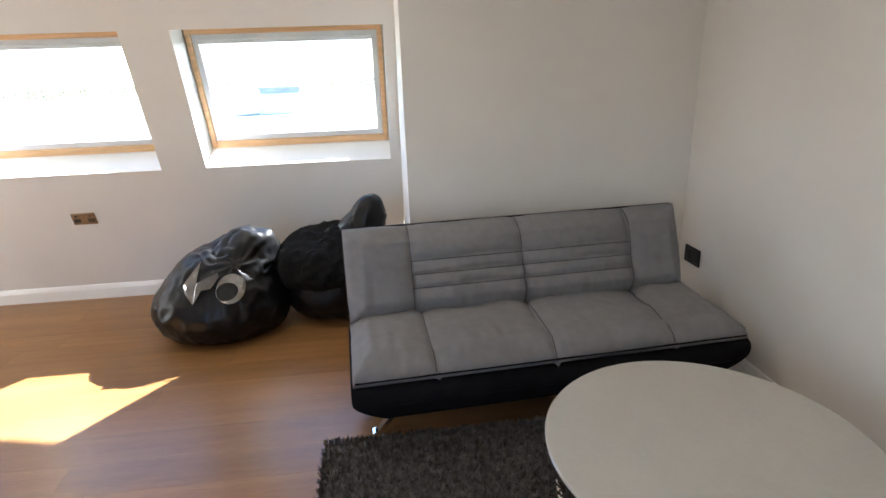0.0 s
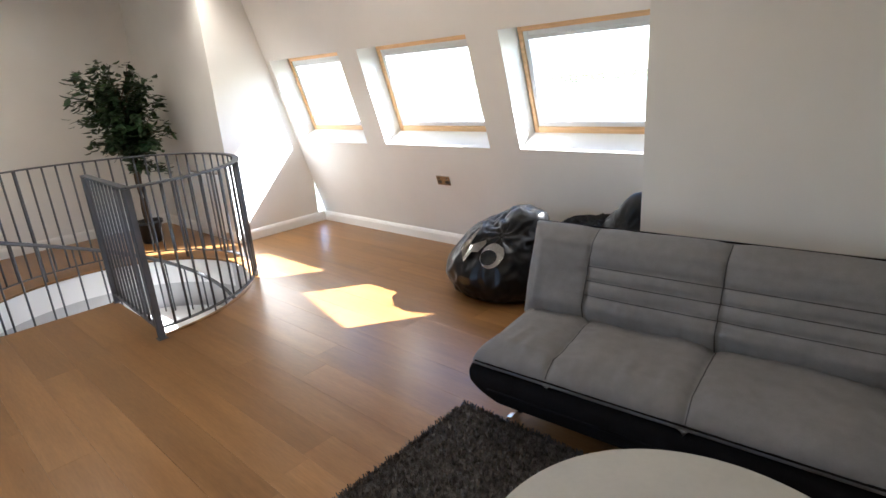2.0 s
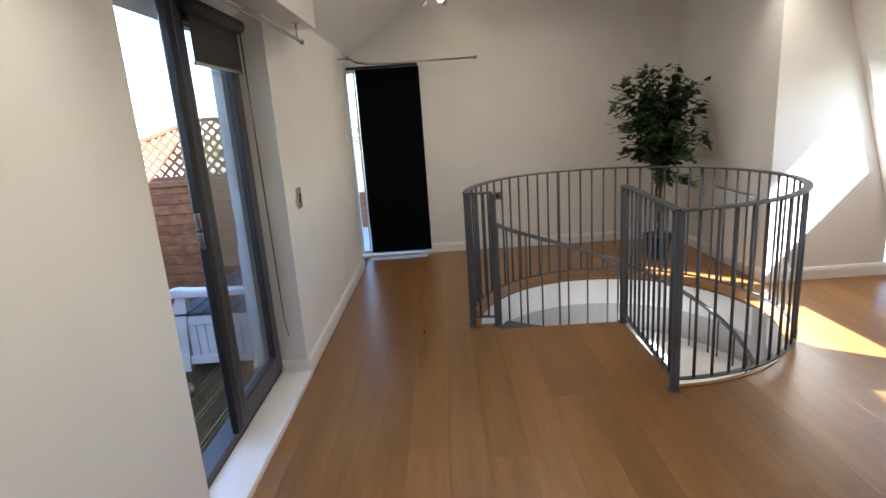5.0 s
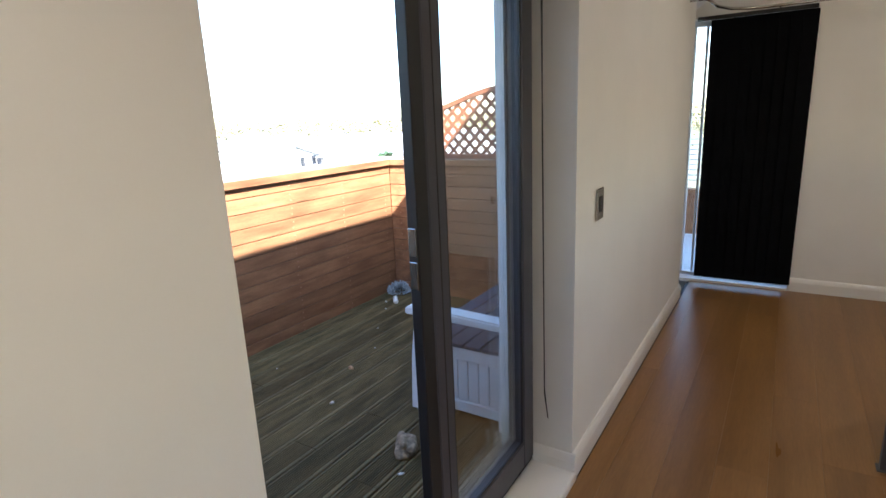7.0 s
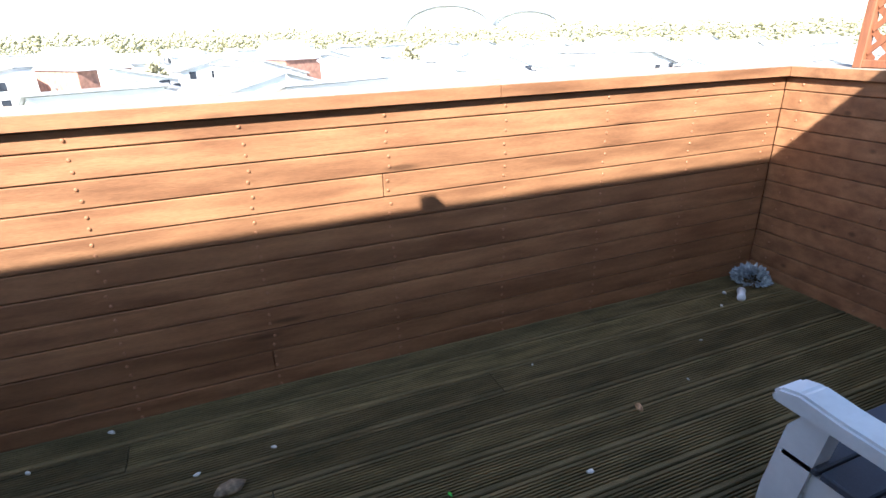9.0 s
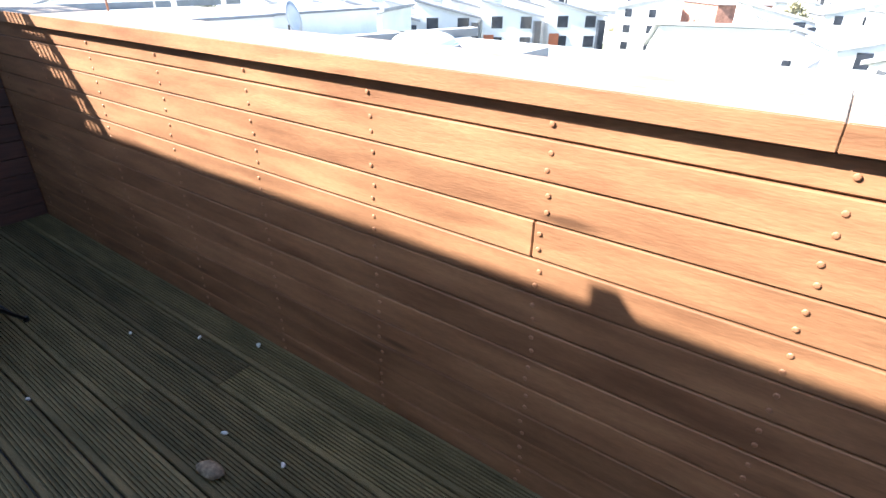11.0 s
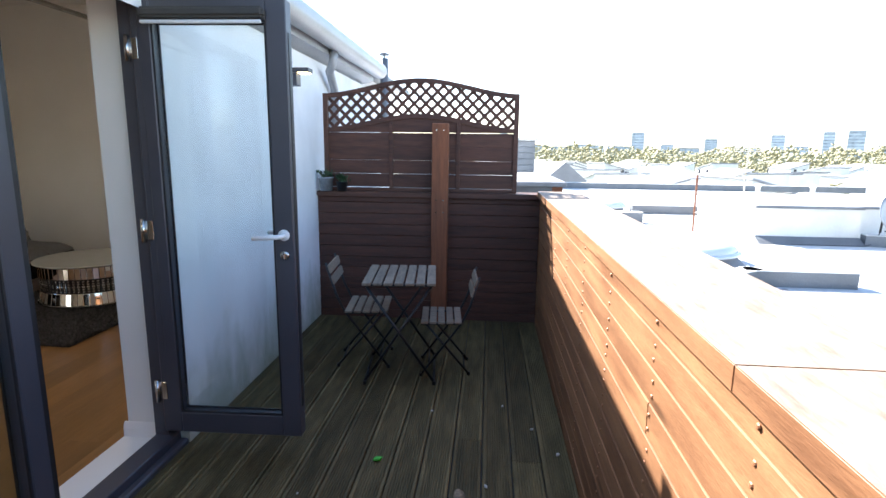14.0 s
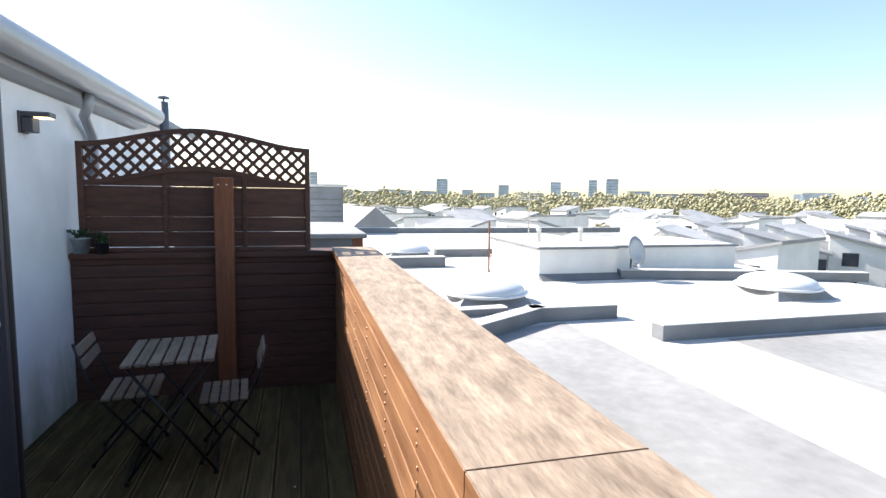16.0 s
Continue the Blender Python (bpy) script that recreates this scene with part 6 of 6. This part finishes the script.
# brick houses among them
for x, y, w_, d_ in ((52, -6, 9, 10), (60, -3, 8, 9), (-14, -120, 12, 8), (20, -110, 12, 9)):
    ob = thing("brick_house", (x, y, GZ), rng.uniform(0, 40), "red-brick house with a pitched grey roof", "house", "brick houses")
    part("wall", box((-d_ / 2, -w_ / 2, 0), (d_ / 2, w_ / 2, 9.0)), BRICK, ob)
    part("roof", prism([(-w_ / 2 - 0.4, 9.0), (w_ / 2 + 0.4, 9.0), (0, 12.5)], -d_ / 2 - 0.3, d_ / 2 + 0.3, "x"), HOUSE_ROOF, ob)
    for y_ in (-2.2, 0.0, 2.2):
        part("window", box((-d_ / 2 - 0.05, y_ - 0.6, 5.2), (-d_ / 2 + 0.02, y_ + 0.6, 6.8)), DARK_GLASS, ob)


# woods: a belt of loose clumps all round
def clump_mesh(name, places, mat_, label, category, seed):
    rg = random.Random(seed)
    base = bmesh.new()
    bmesh.ops.create_icosphere(base, subdivisions=1, radius=1.0)
    bv = [v.co.copy() for v in base.verts]
    bf = [[v.index for v in f.verts] for f in base.faces]
    base.free()
    vs_, fs_ = [], []
    for x, y, z, s in places:
        i0 = len(vs_)
        o = rg.uniform(0, 100)
        for c in bv:
            f = s * (0.8 + 1.3 * noise.noise(c * 1.6 + Vector((o, 0, o))))
            vs_.append((x + c.x * f, y + c.y * f, z + c.z * f * 0.85))
        fs_ += [tuple(i0 + k for k in f) for f in bf]
    me_ = bpy.data.meshes.new(name)
    me_.from_pydata(vs_, [], fs_)
    me_.polygons.foreach_set("use_smooth", [True] * len(fs_))
    me_.materials.append(mat_)
    return tagged(new(name, me_), label, category, kind="stuff")


places = []
for k in range(62000):
    a = rng.uniform(0, 2 * math.pi)
    south = math.sin(a) < 0.2
    r_ = rng.uniform(320, 500) if south else rng.uniform(640, 900)
    tall = rng.uniform(0.0, 1.0)
    if rng.random() < 0.05:
        r_ = rng.uniform(110, 300)
        tall *= 0.4
        if not south or rng.random() < 0.7:
            continue
    crest = 15.0 + 5.0 * noise.noise((9 * math.cos(a), 9 * math.sin(a), r_ / 60)) + 3.0 * noise.noise((40 * math.cos(a), 40 * math.sin(a), 0.0))
    h = tall * (crest if south else 9.0)
    places.append((r_ * math.cos(a), r_ * math.sin(a), GZ + max(1.0, h), rng.uniform(0.5, 1.5) * (1.0 if r_ > 280 else 0.7)))
clump_mesh("woodland", places, TREE_LEAF_HAZED, "belt of spring trees beyond the houses, paled with painted haze", "trees", 4)


def leafy_tree(x, y, h, mat_, label, seed, conical=False):
    ob = thing("tree", (x, y, GZ), 0, label, "tree", "single trees")
    rg = random.Random(seed)
    part("trunk", tube([(0, 0, 0), (0.1, 0, h * 0.4), (0, 0.1, h * 0.85)], [0.28, 0.2, 0.08], 7), BARK, ob)
    vs_, fs_ = [], []
    for k in range(700):
        u = rg.random()
        if conical:
            z_ = h * (0.12 + 0.88 * u)
            r_ = (1 - u) * h * 0.26 * math.sqrt(rg.random())
        else:
            z_ = h * (0.35 + 0.65 * u)
            r_ = math.sin(math.pi * (0.12 + 0.85 * u)) * h * 0.30 * math.sqrt(rg.random())
        t = rg.uniform(0, 6.28)
        p = Vector((r_ * math.cos(t), r_ * math.sin(t), z_))
        d = Vector((rg.gauss(0, 1), rg.gauss(0, 1), rg.gauss(0, 0.6))).normalized()
        leaf_geometry(vs_, fs_, p, d, d.cross(Vector((rg.gauss(0, 1), rg.gauss(0, 1), rg.gauss(0, 1)))).normalized(), h * rg.uniform(0.05, 0.10))
    me_ = bpy.data.meshes.new("crown")
    me_.from_pydata(vs_, [], fs_)
    me_.materials.append(mat_)
    q_ = new("crown", me_)
    q_.parent = ob


for i_, (x, y, h) in enumerate(((-37, -30, 10.4),)):
    leafy_tree(x, y, h, CONIFER, "dark green conifer among the houses", 40 + i_, True)
for i_, (x, y, h) in enumerate(((36, -44, 4.6), (8, -92, 10), (62, -40, 10), (-30, -90, 11))):
    leafy_tree(x, y, h, TREE_LEAF_HAZED, "yellow-green spring tree among the houses", 60 + i_)


# far towers and sheds
def far_block(name, ang, dist, w_, d_, top, mat_, label, group="", floors=10):
    ob = thing(name, (dist * math.cos(radians(ang)), dist * math.sin(radians(ang)), GZ), ang, label, "building", group)
    h = top - GZ
    part("wall", box((-d_ / 2, -w_ / 2, 0), (d_ / 2, w_ / 2, h)), mat_, ob)
    part("roof", box((-d_ / 2 + 1, -w_ / 2 + 1, h), (d_ / 2 - 1, w_ / 2 - 1, h + 2.5)), HOUSE_ROOF, ob)
    for k in range(floors):
        z_ = h * (k + 0.35) / floors
        part("window_band", box((-d_ / 2 - 0.4, -w_ / 2 + 1.0, z_), (-d_ / 2 + 0.1, w_ / 2 - 1.0, z_ + 0.45 * h / floors)), TOWER_BAND_HAZED, ob)
    return ob


def px_ang(x):
    return -14.65 - math.degrees(math.atan((x - 784) / 948.0))


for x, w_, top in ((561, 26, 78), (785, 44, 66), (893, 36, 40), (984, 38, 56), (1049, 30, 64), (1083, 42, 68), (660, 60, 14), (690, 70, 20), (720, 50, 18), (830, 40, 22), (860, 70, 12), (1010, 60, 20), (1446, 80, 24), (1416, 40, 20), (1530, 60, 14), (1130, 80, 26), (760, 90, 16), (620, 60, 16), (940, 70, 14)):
    far_block("tower", px_ang(x), 1900 + (x * 7) % 240, w_, 30, top, TOWER_HAZED, "blue-grey tower block on the skyline, haze painted into its colour", "skyline towers", 8)
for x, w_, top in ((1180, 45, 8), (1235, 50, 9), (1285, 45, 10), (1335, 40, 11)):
    far_block("apartment_block", px_ang(x), 1000, w_, 18, top, BRICK if x > 1200 else TOWER_HAZED, "long brown apartment block with window bands", "apartment blocks", 7)
far_block("warehouse", 98.9, 233, 17, 14, GZ + 7.5, TOWER_HAZED, "pale blue-grey box building beyond the trees", "sheds", 0)
far_block("warehouse", 150.0, 260, 40, 20, GZ + 9, HOUSE_WALL, "long pale shed among the trees", "sheds", 0)
stadium = thing("stadium", (900 * math.cos(radians(-113.0)), 900 * math.sin(radians(-113.0)), GZ), -113.0, "far white stadium with a bowed roof", "stadium")
n = 40
for c, w_, h, nm in ((0, 62, 48, "stand"), (-118, 46, 38, "stand")):
    pts = [(c + w_ * math.cos(math.pi * k / n), 18 + (h - 18) * math.sin(math.pi * k / n)) for k in range(n + 1)]
    st = part(nm, prism([(c - w_, 0), (c + w_, 0)] + pts, -30, 30, "x"), HOUSE_WALL, stadium)
    rim = [(u, v + 0.5) for u, v in pts] + [(u, v + 3.0) for u, v in reversed(pts)]
    part("roof_rim", prism(rim, -34, 34, "x"), ZINC, st, "dark bowed roof edge")

# what the end door looks out on
balcony = thing("end_balcony", (0, 0, 0), 0, "small end balcony with a terracotta low wall", "balcony")
part("slab", box((-5.2, -1.6, -0.25), (-3.25, 3.0, -0.02)), MEMBRANE, balcony)
part("low_wall", box((-5.2, -1.6, -0.02), (-5.05, 3.0, 0.52)), FENCE, balcony, "terracotta boarded low wall")
for k in range(9):
    part("rail", tube([(-5.12, -1.6, 0.62 + 0.0 + k * 0.06), (-5.12, 3.0, 0.62 + k * 0.06)], 0.008, 6), STEEL, balcony)

# ---- boards: terrace walls ----
PITCH = 0.095


def screw_mesh():
    bm_ = lathe([(0.006, 0.0), (0.0066, 0.0015), (0.0048, 0.0035), (0.0016, 0.004)], 8)
    me_ = bpy.data.meshes.new("screw")
    bm_.to_mesh(me_)
    bm_.free()
    me_.materials.append(SCREW)
    return me_


SCREW = material("stained_screw", (0.30, 0.14, 0.07), 0.5, metal=0.2, vary=0.1, bump=0.0)
SM = screw_mesh()
COLS = [0.395 + 0.515 * k for k in range(-4, 7)]
rng = random.Random(9)
wall_f = structure("terrace_wall_front", box((FX0 - 0.25, FY - 0.27, -0.25), (FX1 + 0.02, FY - 0.024, WALL_TOP - 0.001)), POST_BROWN, "low terrace wall clad in stained boards", "wall")
wall_w = structure("terrace_wall_west", box((FX0 - 0.25, FY - 0.02, -0.25), (FX0 - 0.024, -0.322, WALL_TOP - 0.001)), POST_BROWN, "low terrace end wall clad in stained boards", "wall")
wall_e = structure("terrace_wall_east", box((FX1 + 0.024, FY - 0.27, -0.25), (FX1 + 0.16, -0.322, 1.074)), POST_BROWN, "low terrace end wall clad in boards coloured dark for shade", "wall")
for r_ in range(12):
    z0 = r_ * PITCH - 0.013
    z1 = min(z0 + PITCH - 0.004, WALL_TOP - 0.006)
    if z1 - z0 < 0.02:
        continue
    cuts = sorted(rng.sample(COLS[1:-1], 1)) if r_ in (1, 4) else []
    if r_ == 8:
        cuts = [COLS[4] + 0.01]
    xs = [FX0] + [c + 0.012 for c in cuts] + [FX1]
    for a, b in zip(xs, xs[1:]):
        j = rng.uniform(-0.0015, 0.0015)
        part("board", box((a + 0.001, FY - 0.022, z0), (b - 0.001, FY + j, z1), 0.003), FENCE, wall_f)
    for c in COLS:
        for z in ((z0 + 0.026, z1 - 0.026) if z1 - z0 > 0.08 else ((z0 + z1) / 2,)):
            s_ = new("screw", SM)
            s_.parent = wall_f
            s_.matrix_local = pose(c + rng.uniform(-0.006, 0.006), FY + 0.0005, z, -90)
    part("board", box((FX0 - 0.022, FY + 0.001, z0), (FX0 + rng.uniform(-0.001, 0.001), -0.322, z1), 0.003), FENCE, wall_w)
    for y in (-2.12, -1.62, -1.12, -0.62):
        s_ = new("screw", SM)
        s_.parent = wall_w
        s_.matrix_local = pose(FX0 + 0.0005, y, (z0 + z1) / 2, 0, 90)
    # east boards: same stain as the others, the shade put in as darker brown
    part("board", box((FX1 + rng.uniform(-0.001, 0.001), FY + 0.001, z0), (FX1 + 0.022, -0.322, min(z1, 1.072)), 0.003), PANEL_BROWN, wall_e)


def cap_board(parent, x0, x1, y0, y1):
    """A thick cap board: bleached on top, still stained on its edges."""
    q_ = part("cap_board", box((x0, y0, WALL_TOP), (x1, y1, CAP_F), 0.002, None, 2), CAP, parent, "cap board with a sun-bleached top")
    q_.data.materials.append(FENCE)
    for p_ in q_.data.polygons:
        p_.material_index = 0 if p_.normal.z > 0.5 else 1


for a, b in ((FX0 - 0.30, -0.0820), (-0.0808, FX1 - 0.035)):
    cap_board(wall_f, a, b, -2.515, FY + 0.03)
cap_board(wall_w, FX0 - 0.29, FX0 + 0.03, FY + 0.033, -0.323)
q = part("cap_board", box((FX1 - 0.033, -2.515, 1.075), (FX1 + 0.22, -0.323, CAP_Z), 0.006, None, 2), PANEL_BROWN, wall_e, "dark cap board")

# ---- boards: deck ----
deck = structure("deck", box((FX0, FY, DECK_Z - 0.028), (FX1, -0.30, DECK_Z - 0.022)), BLACK_RUBBER, "mossy grooved deck of dark boards", "floor")
W_D = 0.142


def deck_board(x0, x1):
    prof = [(0.0, -0.02), (0.0, -0.004), (0.003, 0.0), (0.014, 0.0)]
    gaps = 9
    run = (W_D - 0.006 - 0.028) / gaps
    for k in range(gaps):
        a = 0.014 + k * run
        prof += [(a + run * 0.10, -0.008), (a + run * 0.46, -0.008), (a + run * 0.56, 0.0), (a + run, 0.0)]
    prof += [(W_D - 0.009, 0.0), (W_D - 0.006, -0.004), (W_D - 0.006, -0.02)]
    return prism(prof, x0, x1, "x")


rng = random.Random(31)
y = FY + 0.004
while y < -0.32:
    cut = rng.uniform(-0.6, 2.4)
    for a, b in ((FX0 + 0.002, cut - 0.002), (cut + 0.002, FX1 - 0.002)):
        q = part("deck_board", deck_board(a, b), DECK, deck)
        q.location = (0, y, DECK_Z + rng.uniform(-0.001, 0.001))
    y += W_D

# ---- boards: oak floor ----
floor = structure("floor", box((X_WEST - 0.05, 3.0, -0.016), (X_WEST - 0.02, 3.2, -0.006)), OAK, "oiled oak plank floor running along the room", "floor")
rng = random.Random(15)
for y0, y1 in ROWS:
    if y0 < 0:
        y0 = 0.023
    if y1 > 4.74:
        y1 = 4.73
    for x0, x1, lf, rf in strips(y0, y1, X_WEST - 0.05, X_EAST):
        lo_ = x0 if x0 is not None else max(lf(y0), lf(y1), lf((y0 + y1) / 2)) + 0.0
        hi_ = x1 if x1 is not None else min(rf(y0), rf(y1), rf((y0 + y1) / 2))
        cuts = [lo_]
        x = lo_ + rng.uniform(0.5, 2.0)
        while x < hi_ - 0.35:
            cuts.append(x)
            x += 2.0
        cuts.append(hi_)
        for k, (a, b) in enumerate(zip(cuts, cuts[1:])):
            bm = bmesh.new()
            g_ = 0.0003
            board(bm, a + g_, b - g_, y0 + g_, y1 - g_, -0.015, 0.0, lf if (k == 0 and lf) else None, rf if (k == len(cuts) - 2 and rf) else None)
            part("plank", bm, OAK, floor)
# boards that close the corner between the last two posts
for x0, x1 in ((-0.668, -0.606), (-0.604, LAND_X)):
    part("plank", box((x0, 1.04, -0.015), (x1, 1.285, -0.001), 0.0005), OAK, floor)
pts = [circle_point(HOLE_R + 0.004, -1 + 270 * k / 80, 0.002) for k in range(81)]
structure("well_rim", flat_bar(pts, 0.03, 0.004), OAK, "oak edge round the stairwell", "trim")
